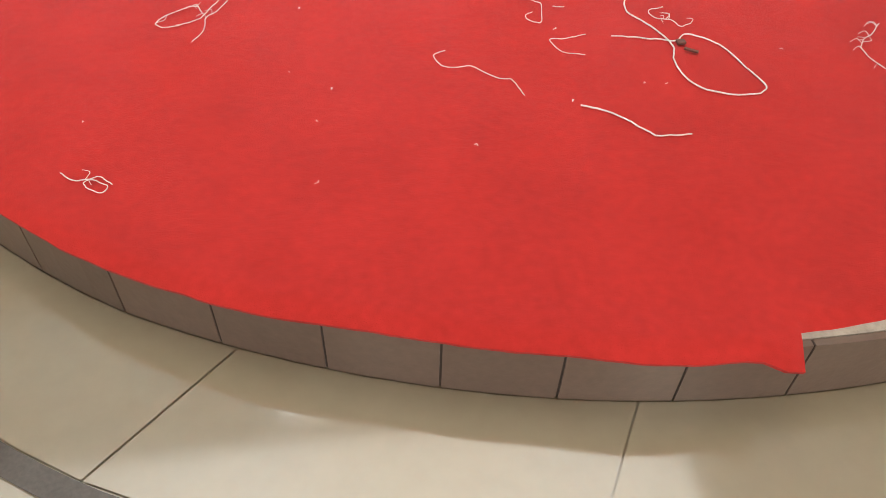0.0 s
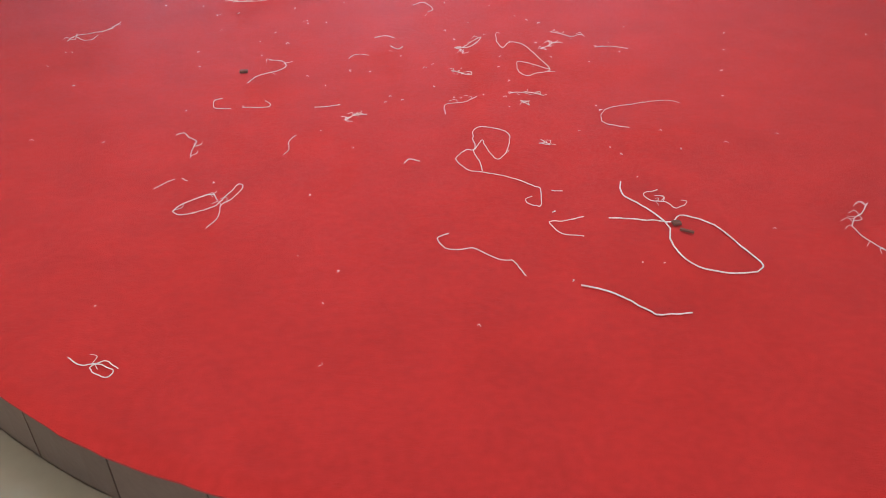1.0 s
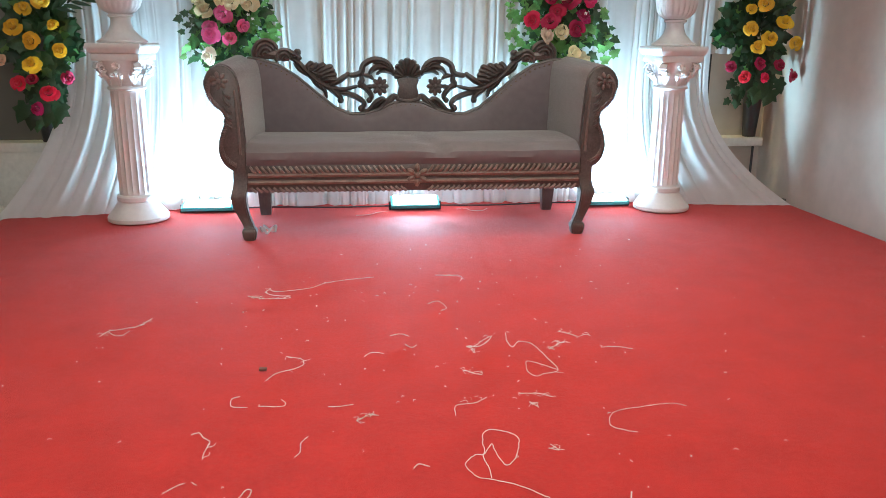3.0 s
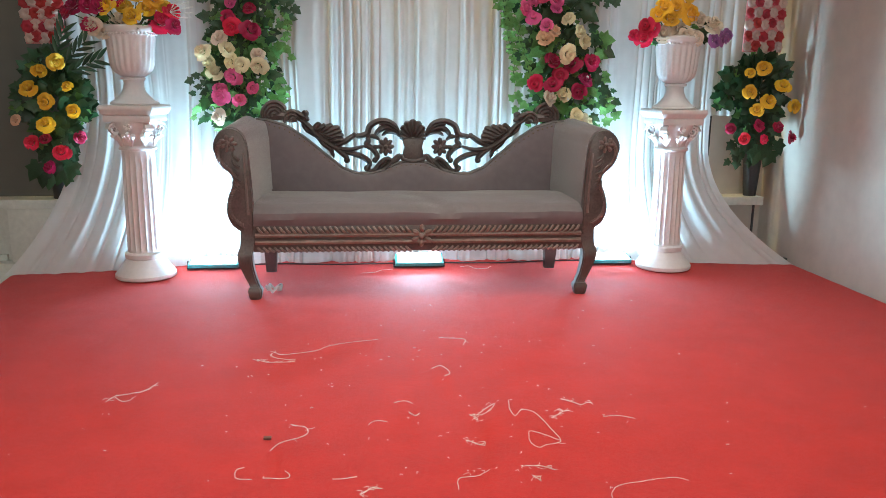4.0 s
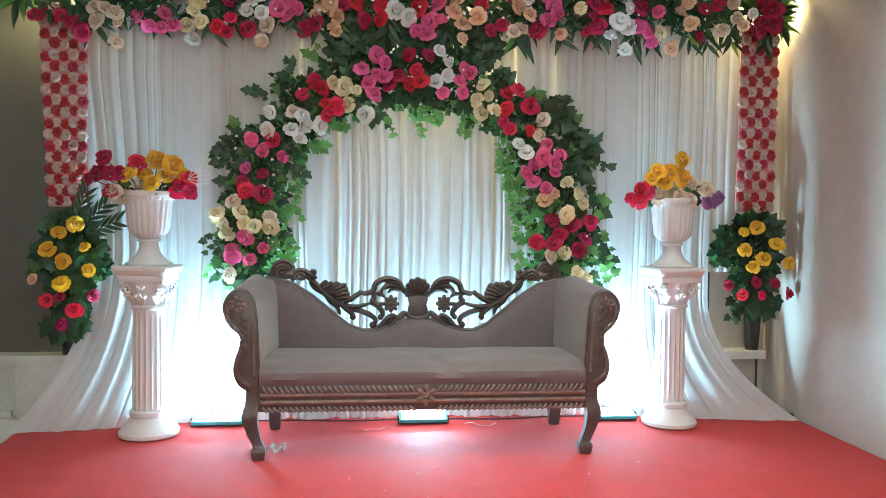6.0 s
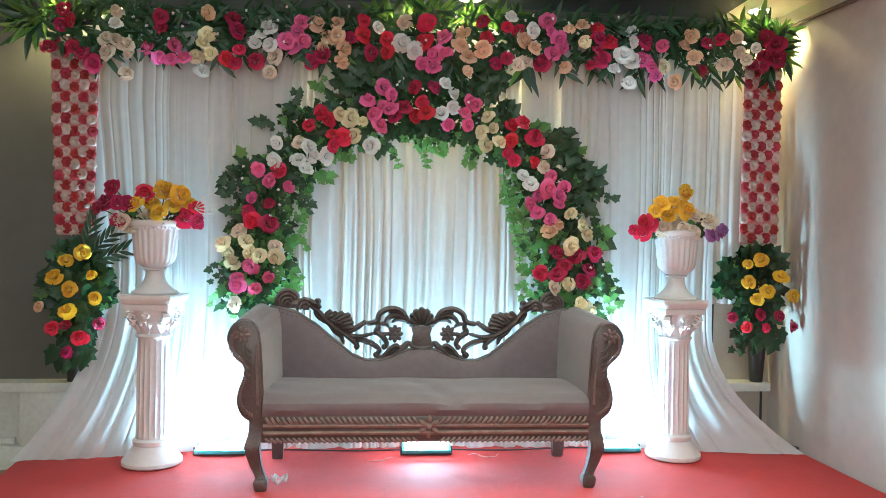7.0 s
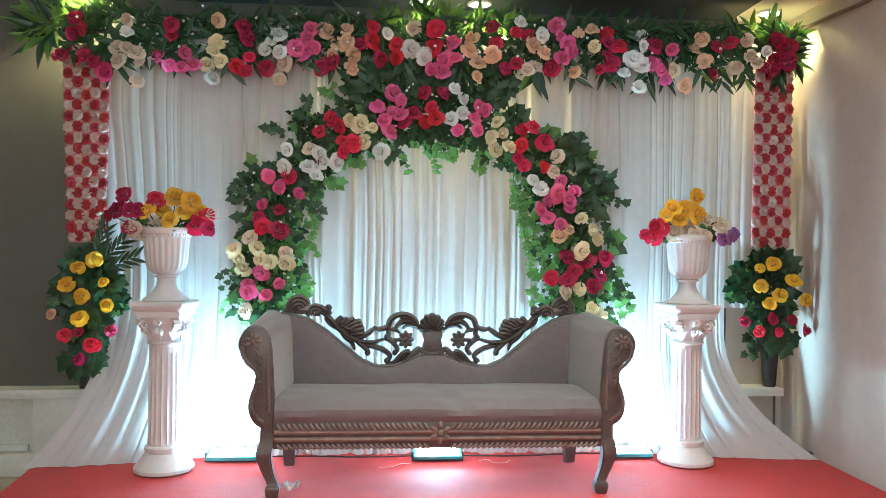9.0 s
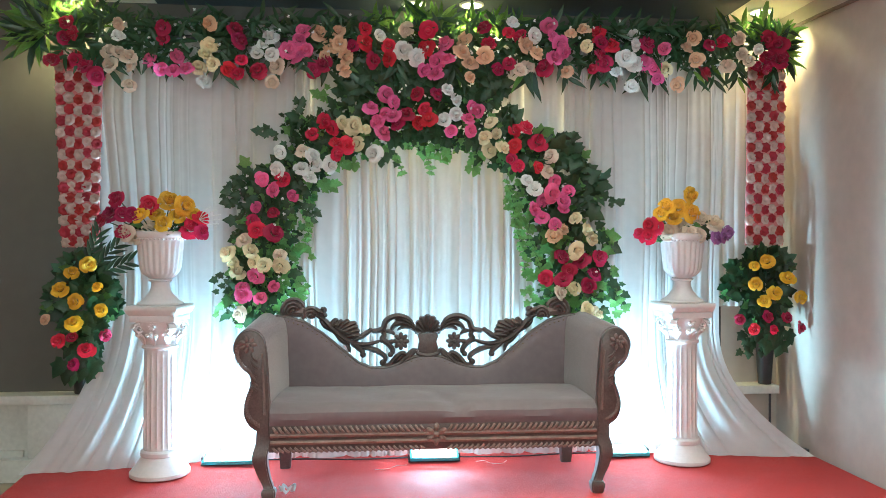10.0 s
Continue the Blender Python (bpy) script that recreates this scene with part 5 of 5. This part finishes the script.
    for i in range(4):
        for k in range(n):
            fs.append((i * n + k, i * n + (k + 1) % n, (i + 1) * n + (k + 1) % n, (i + 1) * n + k))
    fs.append(tuple(4 * n + k for k in range(n)))
    return mesh_of(name, vs, fs, material)


RED_R, WHITE_R = rosette_mesh("rosette", PETAL["scarlet"]), rosette_mesh("rosette", PETAL["shell"])


def strip(x0, x1, bx0, bx1, z0, z1, y):
    t = thing("rosette_strip", (x0 + x1) / 2, y, z0, "hanging strip of red and pale pink paper rosettes", "flower strip", "rosette strips")
    bm = bmesh.new()
    add_prism(bm, [(x0, z1), (x1, z1), (bx1, z0), (bx0, z0)], y, y + 0.012)
    part("backing", bm, M_CLOTH, t, smooth=False)
    rows, cols = 18, 5
    rr = random.Random(int(1000 * x1))
    for j in range(rows):
        v = (j + 0.5) / rows
        for i in range(cols):
            xa, xb = bx0 + (x0 - bx0) * v, bx1 + (x1 - bx1) * v
            x = xa + (xb - xa) * (i + 0.5) / cols + rr.uniform(-0.004, 0.004)
            z = z0 + (z1 - z0) * v + (0.004 if i % 2 else -0.004) + rr.uniform(-0.004, 0.004)
            piece("rosette", RED_R if (i + j) % 2 else WHITE_R, facing((x, y - 0.002, z), (rr.uniform(-0.25, 0.25), -1, rr.uniform(-0.2, 0.2)), 0.0285 * rr.uniform(0.9, 1.12), rr.uniform(0, 6)), t)
    return t


strip(-2.118, -1.848, -2.07, -1.875, 1.235, 2.36, 0.735)
strip(1.985, 2.215, 1.965, 2.205, 1.255, 2.40, 0.745)


# flower bouquets in the urns
def bouquet(x, y, z, plan, seed, label):
    r = random.Random(seed)
    t = thing("bouquet", x, y, z, label, "bouquet", "urn bouquets")
    stems = bmesh.new()
    for spec in plan.split():
        color, px, pz, size = spec.split(":")
        c = Vector((float(px), y - 0.08 + r.uniform(-0.03, 0.05), float(pz) - 0.012))
        rose(t, c, ((c.x - x) * 3 + r.uniform(-0.5, 0.5), -1, r.uniform(0.0, 0.9)), color, 1.12 * float(size), r)
        add_tube(stems, [Vector((x + (c.x - x) * 0.2, y, z - 0.03)), c + Vector((0, 0.02, 0))], 0.003, sides=5)
    tagged(part("stem", stems, M_STEM, t), kind="stuff")
    for k in range(30):
        a = r.uniform(0, 6.28)
        p = Vector((x + 0.12 * math.cos(a), y + 0.07 * math.sin(a), z + r.uniform(-0.02, 0.08)))
        piece("leaf", IVY[r.random() < 0.3], leaf_pose(p, (math.cos(a), math.sin(a) * 0.7 - 0.2, r.uniform(-0.5, 0.5)), (0, -1, 0.8), r.uniform(0.04, 0.07)), t)
    return t


U = URN_Z + 0.385
b = bouquet(COLUMNS[0][0], COLUMNS[0][1], U, "magenta:-1.66:1.50:0.046 magenta:-1.70:1.42:0.046 magenta:-1.63:1.42:0.046 magenta:-1.74:1.39:0.040 magenta:-1.58:1.42:0.040 crimson:-1.51:1.47:0.050 yellow:-1.41:1.49:0.054 yellow:-1.32:1.47:0.052 yellow:-1.54:1.41:0.044 yellow:-1.47:1.42:0.042 yellow:-1.36:1.41:0.042 yellow:-1.42:1.37:0.044 blush:-1.50:1.35:0.048 blush:-1.57:1.30:0.044 magenta:-1.63:1.33:0.036 blush:-1.61:1.32:0.040 crimson:-1.29:1.35:0.056 crimson:-1.24:1.40:0.040 yellow:-1.28:1.42:0.036 blush:-1.47:1.30:0.036 magenta:-1.22:1.33:0.034", 3, "bouquet of yellow, crimson and blush silk roses")
bm = bmesh.new()
for k in range(5):
    a = radians(-30 + 22 * k)
    q = Vector((-1.24, COLUMNS[0][1] - 0.09, 1.385))
    add_tube(bm, spline([q, q + Vector((0.05 * math.cos(a), -0.01, 0.05 * math.sin(a))), q + Vector((0.12 * math.cos(a), -0.01, 0.07 * math.sin(a) + 0.01))], 4), 0.002, 0.004, 5)
part("lily_stamens", bm, PETAL["white"], b, "white lily threads")
bouquet(COLUMNS[1][0], COLUMNS[1][1], U, "yellow:1.48:1.55:0.048 yellow:1.34:1.48:0.044 yellow:1.42:1.48:0.046 yellow:1.39:1.42:0.048 yellow:1.50:1.45:0.048 yellow:1.31:1.44:0.036 crimson:1.25:1.38:0.044 crimson:1.24:1.31:0.048 crimson:1.20:1.33:0.036 blush:1.37:1.34:0.046 blush:1.46:1.37:0.042 blush:1.44:1.31:0.044 blush:1.55:1.42:0.044 blush:1.63:1.39:0.054 blush:1.53:1.32:0.048 blush:1.48:1.34:0.040 mauve:1.68:1.32:0.036 mauve:1.73:1.34:0.034 mauve:1.64:1.31:0.034 crimson:1.29:1.37:0.036", 8, "bouquet of yellow, cream and mauve silk roses")


# baskets on the ledge
def basket(x, y, seed, plan, label, fern, cx, cz, hz, fy):
    r = random.Random(seed)
    t = thing("flower_basket", x, y, 0.37, label, "flower basket", "ledge flower baskets")
    part("vase", lathe([(0.038, 0.371), (0.040, 0.376), (0.056, 0.60), (0.074, 0.72), (0.076, 0.735), (0.066, 0.735)], 20, (x, y, 0)), M_BLACK, t, "tapered dark vase")
    yf = fy + 0.05
    n = 0
    rest = []
    for k in range(520):
        a = r.uniform(0, 6.28)
        d = math.sqrt(r.random())
        p = Vector((cx + ((0.175 if fern else 0.235) if math.sin(a) > -0.2 else 0.10) * d * math.cos(a), yf + r.uniform(-0.02, 0.12), cz + hz * d * math.sin(a)))
        out = Vector((math.cos(a), r.uniform(-0.6, 0.0), math.sin(a) * 0.8 + r.uniform(-0.7, 0.3)))
        m = leaf_pose(p, out, (r.uniform(-0.4, 0.4), -1, r.uniform(0, 0.6)), r.uniform(0.036, 0.080))
        if p.x + out.normalized().x * 0.1 > WALL_X - 0.02:
            continue
        if d > 0.55:
            piece("leaf", IVY[r.random() < 0.08], m, t)
        else:
            rest.append(m)
    filler(t, rest, IVY[0], M_IVY, "dense dark foliage")
    for k in range(7):
        p = Vector((cx - 0.08 + 0.03 * k, yf - 0.04, cz - hz + 0.02 - 0.03 * (k % 3)))
        piece("leaf", IVY[0], leaf_pose(p, (r.uniform(-0.6, 0.4), -0.2, -1), (0, -1, 0.3), r.uniform(0.07, 0.11)), t)
    for k in range(0 if fern else 3):
        q = Vector((cx - 0.15 + 0.09 * k, yf - 0.02, cz - hz * 0.7))
        for j in range(5):
            q = q + Vector((r.uniform(-0.03, 0.015), r.uniform(-0.01, 0.01), -0.035))
            piece("leaf", IVY[r.random() < 0.2], leaf_pose(q, (r.uniform(-1, 0.8), -0.2, -0.7), (r.uniform(-0.3, 0.3), -1, 0.3), r.uniform(0.04, 0.075)), t)
    if fern:
        for a in (22, 45, 70):
            d = Vector((math.cos(radians(a)), -0.1, math.sin(radians(a))))
            q = Vector((cx + 0.02, yf + 0.02, 1.05))
            for k in range(9):
                sgn = 1 if k % 2 else -1
                s = Vector((d.z, 0, -d.x)) * sgn
                piece("fern_leaf", LANCE[0], leaf_pose(q + d * (0.10 + 0.022 * k) + Vector((0, -0.05, 0)), d + s * 0.6, (0, -1, 0.3), 0.10), t)
    for spec in plan.split():
        color, dx, z, size = spec.split(":")
        rose(t, Vector((float(dx), fy, float(z))), ((float(dx) - cx) * 2 + r.uniform(-0.7, 0.7), -1, r.uniform(-0.2, 0.8)), color, 0.86 * float(size), r)
    return t


basket(-2.03, 0.93, 5, "yellow:-1.90:1.14:0.058 yellow:-1.99:1.09:0.050 yellow:-2.05:1.00:0.054 yellow:-1.97:0.93:0.052 yellow:-1.85:1.01:0.040 yellow:-1.83:0.88:0.048 yellow:-1.98:0.81:0.052 peach:-2.13:0.83:0.040 crimson:-2.06:0.71:0.046 magenta:-1.99:0.73:0.040 crimson:-1.91:0.66:0.050 magenta:-1.81:0.74:0.044 magenta:-1.98:0.58:0.040", "dark vase of yellow and crimson silk roses with ferns", True, -1.96, 0.88, 0.30, 0.66)
basket(2.185, 0.93, 9, "yellow:2.04:1.16:0.052 yellow:1.96:1.13:0.038 yellow:2.17:1.06:0.048 yellow:1.97:1.02:0.048 yellow:2.09:0.97:0.048 yellow:2.02:0.92:0.046 yellow:2.25:0.94:0.046 magenta:2.04:0.83:0.044 magenta:2.16:0.82:0.044 magenta:1.87:0.81:0.040 crimson:1.96:0.75:0.044 magenta:2.25:0.76:0.040 crimson:2.08:0.75:0.036", "dark vase of yellow and crimson silk roses with ivy", False, 2.075, 0.97, 0.25, 0.62)


# ---- scraps on the carpet ----
def thread(*pts, r0=0.0010, fuzz=0, seed=1):
    """A scrap of cotton yarn lying loosely through a few places."""
    rr = random.Random(seed + int(1000 * abs(pts[0][0])))
    r0 = min(1.08 * r0, 0.0017)
    line = spline([(x, y, 0.0042) for x, y in pts], 6)
    for k, p in enumerate(line):
        p.z = 0.0038 + 0.002 * abs(noise.noise((p.x * 30, p.y * 30, seed)))
        wob = (0.003 * noise.noise((p.x * 38, p.y * 38, 3)) + 0.002 * noise.noise((p.x * 110, p.y * 110, 5)), 0.003 * noise.noise((p.x * 38, p.y * 38, 13)) + 0.002 * noise.noise((p.x * 110, p.y * 110, 15)))
        p.x += wob[0]
        p.y += wob[1]
    bm = add_tube(bmesh.new(), line, r0, r0 * 0.85, 5, 1.0, up=(0, 0, 1))
    ob = new("yarn_scrap", finish("yarn_scrap", bm, M_YARN))
    if fuzz:
        bm = bmesh.new()
        for k in range(fuzz):
            q = rr.choice(line)
            a = rr.uniform(0, 6.28)
            d = rr.uniform(0.008, 0.028)
            add_tube(bm, spline([q, q + Vector((d * 0.6 * math.cos(a), d * 0.6 * math.sin(a), 0.004)), q + Vector((d * math.cos(a + 0.8), d * math.sin(a + 0.8), 0.001))], 3), r0 * 0.7, r0 * 0.5, 4, up=(0, 0, 1))
        tagged(part("fray", bm, M_YARN, ob), kind="stuff")
    return tagged(ob, "frayed tangle of white cotton yarn on carpet" if fuzz else "loose scrap of white cotton yarn on carpet", "yarn", "yarn scraps")


thread((-1.152, -1.277), (-1.138, -1.231), (-1.089, -1.209), (-1.049, -1.186), (-1.037, -1.159), (-1.022, -1.114), fuzz=9)
thread((-1.138, -1.231), (-1.109, -1.271), (-1.082, -1.274), (-1.074, -1.253), fuzz=2)
thread((-0.720, -0.897), (-0.690, -0.920), (-0.646, -0.938), (-0.558, -0.933), fuzz=14)
thread((-0.560, -0.912), (-0.618, -0.900), (-0.658, -0.861), (-0.646, -0.826), (-0.611, -0.851), (-0.494, -0.819), (-0.440, -0.764), (-0.361, -0.725), (-0.234, -0.690), fuzz=5)
thread((0.020, -0.690), (0.094, -0.705), (0.127, -0.725), (0.111, -0.787), fuzz=3)
thread((-0.047, -1.050), (-0.012, -1.020), (0.007, -1.049), (0.017, -1.102), (-0.007, -1.131))
thread((-0.576, -1.679), (-0.551, -1.633), (-0.524, -1.615), (-0.492, -1.597), (-0.473, -1.565), (-0.487, -1.528), (-0.526, -1.510), fuzz=7)
thread((-0.635, -1.779), (-0.654, -1.787), (-0.656, -1.815), (-0.644, -1.841), (-0.607, -1.848))
thread((-0.578, -1.841), (-0.522, -1.850), (-0.508, -1.834), (-0.521, -1.808))
thread((-0.392, -1.864), (-0.356, -1.864), (-0.326, -1.857))
thread((-0.316, -1.951), (-0.292, -1.925), (-0.260, -1.925), fuzz=14)
thread((0.037, -1.482), (0.076, -1.481), (0.105, -1.450), (0.133, -1.396), (0.092, -1.438), (0.063, -1.480), fuzz=3)
thread((0.035, -1.48), (0.06, -1.51), (0.05, -1.53), fuzz=6)
thread((0.186, -1.370), (0.175, -1.447), (0.184, -1.497), (0.211, -1.455), (0.246, -1.469), (0.262, -1.520), (0.276, -1.610), (0.283, -1.689), (0.238, -1.710), (0.206, -1.723), (0.190, -1.680), (0.204, -1.616), (0.235, -1.633), (0.283, -1.689), fuzz=3)
thread((0.364, -1.377), (0.397, -1.401), (0.419, -1.425), (0.452, -1.412), (0.461, -1.429), fuzz=5)
thread((0.299, -1.519), (0.335, -1.488), (0.360, -1.465), fuzz=16)
thread((0.465, -1.526), (0.521, -1.527), (0.566, -1.551), fuzz=2)
thread((0.139, -1.837), (0.179, -1.838), (0.221, -1.864), fuzz=8)
thread((0.15, -1.89), (0.17, -1.92), fuzz=6)
thread((0.386, -2.084), (0.335, -2.057), (0.336, -2.010), (0.374, -1.964), (0.460, -1.946), (0.535, -1.936), (0.568, -1.954), r0=0.0008)
thread((-0.727, -1.985), (-0.711, -1.978), (-0.697, -2.000), (-0.676, -2.025), (-0.679, -2.067), (-0.679, -2.107), fuzz=4)
thread((-0.439, -2.024), (-0.454, -2.057), (-0.453, -2.096), (-0.464, -2.122), r0=0.0009)
thread((-0.598, -2.313), (-0.607, -2.290), (-0.630, -2.292), (-0.667, -2.314), (-0.685, -2.345), (-0.665, -2.361), (-0.627, -2.351), (-0.596, -2.328), (-0.578, -2.287), (-0.558, -2.251), (-0.549, -2.258), (-0.564, -2.303), (-0.589, -2.335), (-0.589, -2.375), (-0.610, -2.419), fuzz=8)
thread((-0.016, -2.254), (-0.018, -2.204), (-0.022, -2.158), (-0.012, -2.132), (-0.011, -2.081), (0.005, -2.038), (0.031, -2.035), (0.069, -2.060), (0.079, -2.091), (0.064, -2.146), (0.041, -2.197), (0.023, -2.200), (0.011, -2.140), (0.008, -2.106), (-0.018, -2.151), (-0.039, -2.154), (-0.068, -2.191), (-0.058, -2.232), (-0.045, -2.253), (-0.011, -2.264), (0.041, -2.296), (0.082, -2.338), (0.093, -2.354), (0.081, -2.411), (0.073, -2.423), (0.058, -2.413), (0.050, -2.393), (0.069, -2.378))
thread((0.114, -2.361), (0.140, -2.368))
thread((-0.13, -2.50), (-0.155, -2.515), (-0.14, -2.555), (-0.09, -2.56), (-0.05, -2.60), (-0.02, -2.61), (-0.01, -2.66))
thread((0.085, -2.70), (0.135, -2.73), (0.18, -2.785), (0.20, -2.80), (0.255, -2.80), r0=0.002)
thread((0.275, -2.345), (0.265, -2.40), (0.30, -2.47), (0.315, -2.53), (0.30, -2.60), (0.315, -2.665), (0.37, -2.70), (0.44, -2.69), (0.43, -2.62), (0.41, -2.54), (0.36, -2.495), (0.325, -2.515), (0.27, -2.50), (0.205, -2.485), r0=0.0019)
thread((0.345, -2.39), (0.31, -2.40), (0.315, -2.43), (0.345, -2.44), (0.355, -2.465), (0.38, -2.455), fuzz=5)
thread((0.155, -2.475), (0.11, -2.485), (0.08, -2.485), (0.095, -2.53), (0.135, -2.545))
thread((0.77, -2.50), (0.74, -2.53), (0.70, -2.56), (0.685, -2.60), (0.70, -2.66), (0.73, -2.72), fuzz=12)
thread((-0.79, -2.78), (-0.765, -2.80), (-0.74, -2.80), (-0.71, -2.82), (-0.72, -2.835), (-0.75, -2.81), (-0.73, -2.795), (-0.705, -2.815), fuzz=2)
thread((-0.20, -1.36), (-0.16, -1.35), (-0.14, -1.37), r0=0.0012)
thread((-0.29, -1.53), (-0.27, -1.50), (-0.23, -1.51), r0=0.0009)
thread((-0.16, -1.44), (-0.14, -1.47), (-0.12, -1.45), r0=0.0012)
thread((-0.06, -1.95), (-0.05, -1.89), (0.0, -1.88), (0.04, -1.85), r0=0.0009, fuzz=2)
thread((0.0, -1.66), (0.03, -1.69), (0.05, -1.70), fuzz=9)
thread((0.14, -2.14), (0.165, -2.15), (0.15, -2.12), fuzz=3)
thread((-0.19, -2.20), (-0.175, -2.18), (-0.155, -2.195), r0=0.0012)
thread((-0.74, -2.245), (-0.70, -2.205), r0=0.0008)
thread((-0.685, -2.205), (-0.67, -2.22), r0=0.0008)
thread((-0.30, 0.48), (-0.22, 0.50), (-0.18, 0.55), (-0.12, 0.56), r0=0.0012)
thread((0.28, 0.60), (0.33, 0.62), (0.36, 0.56), (0.42, 0.55), (0.46, 0.61), r0=0.0012)
rr = random.Random(77)
lint = bmesh.new()
for k in range(150):
    x, y = rr.gauss(-0.05, 0.6), rr.triangular(-3.0, 0.2, -1.5)
    if y < front(max(-2, min(2, x))) + 0.2 or abs(x) > 1.9:
        continue
    a, d = rr.uniform(0, 6.28), rr.uniform(0.002, 0.008)
    add_tube(lint, [Vector((x, y, 0.004)), Vector((x + d * math.cos(a), y + d * math.sin(a), 0.0055)), Vector((x + d * 1.5 * math.cos(a + 0.7), y + d * 1.5 * math.sin(a + 0.7), 0.004))], rr.uniform(0.0004, 0.0011), sides=4, up=(0, 0, 1))
tagged(new("lint", finish("lint", lint, M_YARN)), "scattered white lint specks on the red carpet", "lint", kind="stuff")
chip = thing("wood_chip", 0.335, -2.525, 0.004, "dark broken wood chip on the carpet", "chip", "dark chips")
part("block", box(0.326, 0.344, -2.531, -2.517, 0.003, 0.009, 0.002), M_CHIP, chip)
part("splinter", box(-0.014, 0.014, -0.003, 0.003, 0.0, 0.004, m=pose(0.345, -2.555, 0.004, 0, 0, -35)), M_CHIP, chip)
c = box(-0.603, -0.580, -1.607, -1.592, 0.003, 0.010, 0.002)
tagged(new("wood_chip", finish("wood_chip", c, M_CHIP)), "small dark chip on the carpet", "chip", "dark chips")
bm = bmesh.new()
for k in range(4):
    a = k * 1.5
    add_tube(bm, spline([(-0.74 + 0.03 * math.cos(a), 0.12 + 0.03 * math.sin(a), 0.006), (-0.74 + 0.045 * math.cos(a + 0.7), 0.12 + 0.03 * math.sin(a + 0.7), 0.035), (-0.74 + 0.02 * math.cos(a + 1.6), 0.12 + 0.04 * math.sin(a + 1.6), 0.008)], 4), 0.006, 0.008, 5, 0.3)
tagged(new("plastic_scrap", finish("plastic_scrap", bm, M_PLASTIC)), "crumpled clear plastic scrap beside the sofa leg", "scrap")
bm = bmesh.new()
add_tube(bm, spline([(-1.26, 0.70, 0.006), (-0.8, 0.735, 0.006), (-0.4, 0.70, 0.006), (0.04, 0.72, 0.006), (0.5, 0.69, 0.006), (0.9, 0.73, 0.006), (1.3, 0.70, 0.006)], 8), 0.004, sides=6, up=(0, 0, 1))
tagged(new("cable", finish("cable", bm, M_BLACK)), "thin dark lamp cable on the carpet", "cable")

# ---- riser tiles, edge mortar and floor tiles ----
marks = []
for way in (-1, 1):
    a = math.asin((-0.068 - A_CX) / (A_X + 0.012))
    while rim(a).x < WALL_X - 0.05 and radians(-89) < a < radians(60):
        marks.append(a)
        a += way * 0.168 / max(0.3, (rim(a + 0.01) - rim(a)).length / 0.01)
marks = sorted(set(marks))
for a0, a1 in zip(marks, marks[1:]):
    g = (a1 - a0) * 0.011
    vs, fs = [], []
    for k in range(4):
        q = a0 + g + (a1 - a0 - 2 * g) * k / 3
        for grow, z in ((0.012, LOW), (0.012, -0.0085), (0.001, -0.0085), (0.001, LOW)):
            p = rim(q, grow)
            vs.append((p.x, p.y, z))
    for k in range(3):
        for i in range(4):
            b = 4 * k
            fs.append((b + i, b + (i + 1) % 4, b + 4 + (i + 1) % 4, b + 4 + i))
    fs += [(3, 2, 1, 0), (12, 13, 14, 15)]
    child(new("riser_tile", mesh_of("riser_tile", vs, fs, M_RISER, False)), stage)
vs, fs = [], []
line = [radians(-89 + k) for k in range(150) if rim(radians(-89 + k)).x < WALL_X - 0.03]
for q in line:
    for grow, z in ((0.010, LOW + 0.002), (0.010, -0.010), (0.0005, -0.010), (0.0005, LOW + 0.002)):
        p = rim(q, grow)
        vs.append((p.x, p.y, z))
for k in range(len(line) - 1):
    for i in range(4):
        fs.append((4 * k + i, 4 * k + (i + 1) % 4, 4 * k + 4 + (i + 1) % 4, 4 * k + 4 + i))
child(new("grout", mesh_of("grout", vs, fs, M_GROUT, False)), stage)
# ring of cut floor tiles round the stage, then a dark band
ring_floor = thing("floor_tile_ring", 0.32, -3.4, LOW, "ring of polished cream tiles round the stage foot", "floor tiles", kind="structure")
marks, a = [], radians(-84)
while a < radians(52):
    marks.append(a)
    a += 0.645 / max(0.3, (rim(a + 0.01, 0.14) - rim(a, 0.14)).length / 0.01)
near0 = min(marks, key=lambda q: abs(rim(q, 0.01).x - 0.05))
corr = math.asin((0.05 - A_CX) / A_X) - near0
for a0, a1 in zip(marks, marks[1:]):
    a0, a1 = a0 + corr, a1 + corr
    vs, fs = [], []
    g = 0.0016
    for k in range(7):
        for grow, sk in ((0.014, 0.0), (0.272, -0.042)):
            q = a0 + g / A_X + (a1 - a0 - 2 * g / A_X) * k / 6 + sk
            p = rim(q, grow)
            vs.append((p.x, p.y, LOW))
    for k in range(6):
        fs.append((2 * k, 2 * k + 1, 2 * k + 3, 2 * k + 2))
    if max(v[0] for v in vs) < WALL_X - 0.01 and min(v[0] for v in vs) > -2.5:
        child(new("tile", mesh_of("tile", vs, fs, M_TILE, False)), ring_floor)
vs, fs = [], []
for q in line:
    for grow in (0.275, 0.315):
        p = rim(q, grow)
        vs.append((min(p.x, WALL_X - 0.02), p.y, LOW + 0.0005))
for k in range(len(line) - 1):
    fs.append((2 * k, 2 * k + 1, 2 * k + 3, 2 * k + 2))
child(new("dark_band", mesh_of("dark_band", vs, fs, M_BAND, False)), ring_floor)
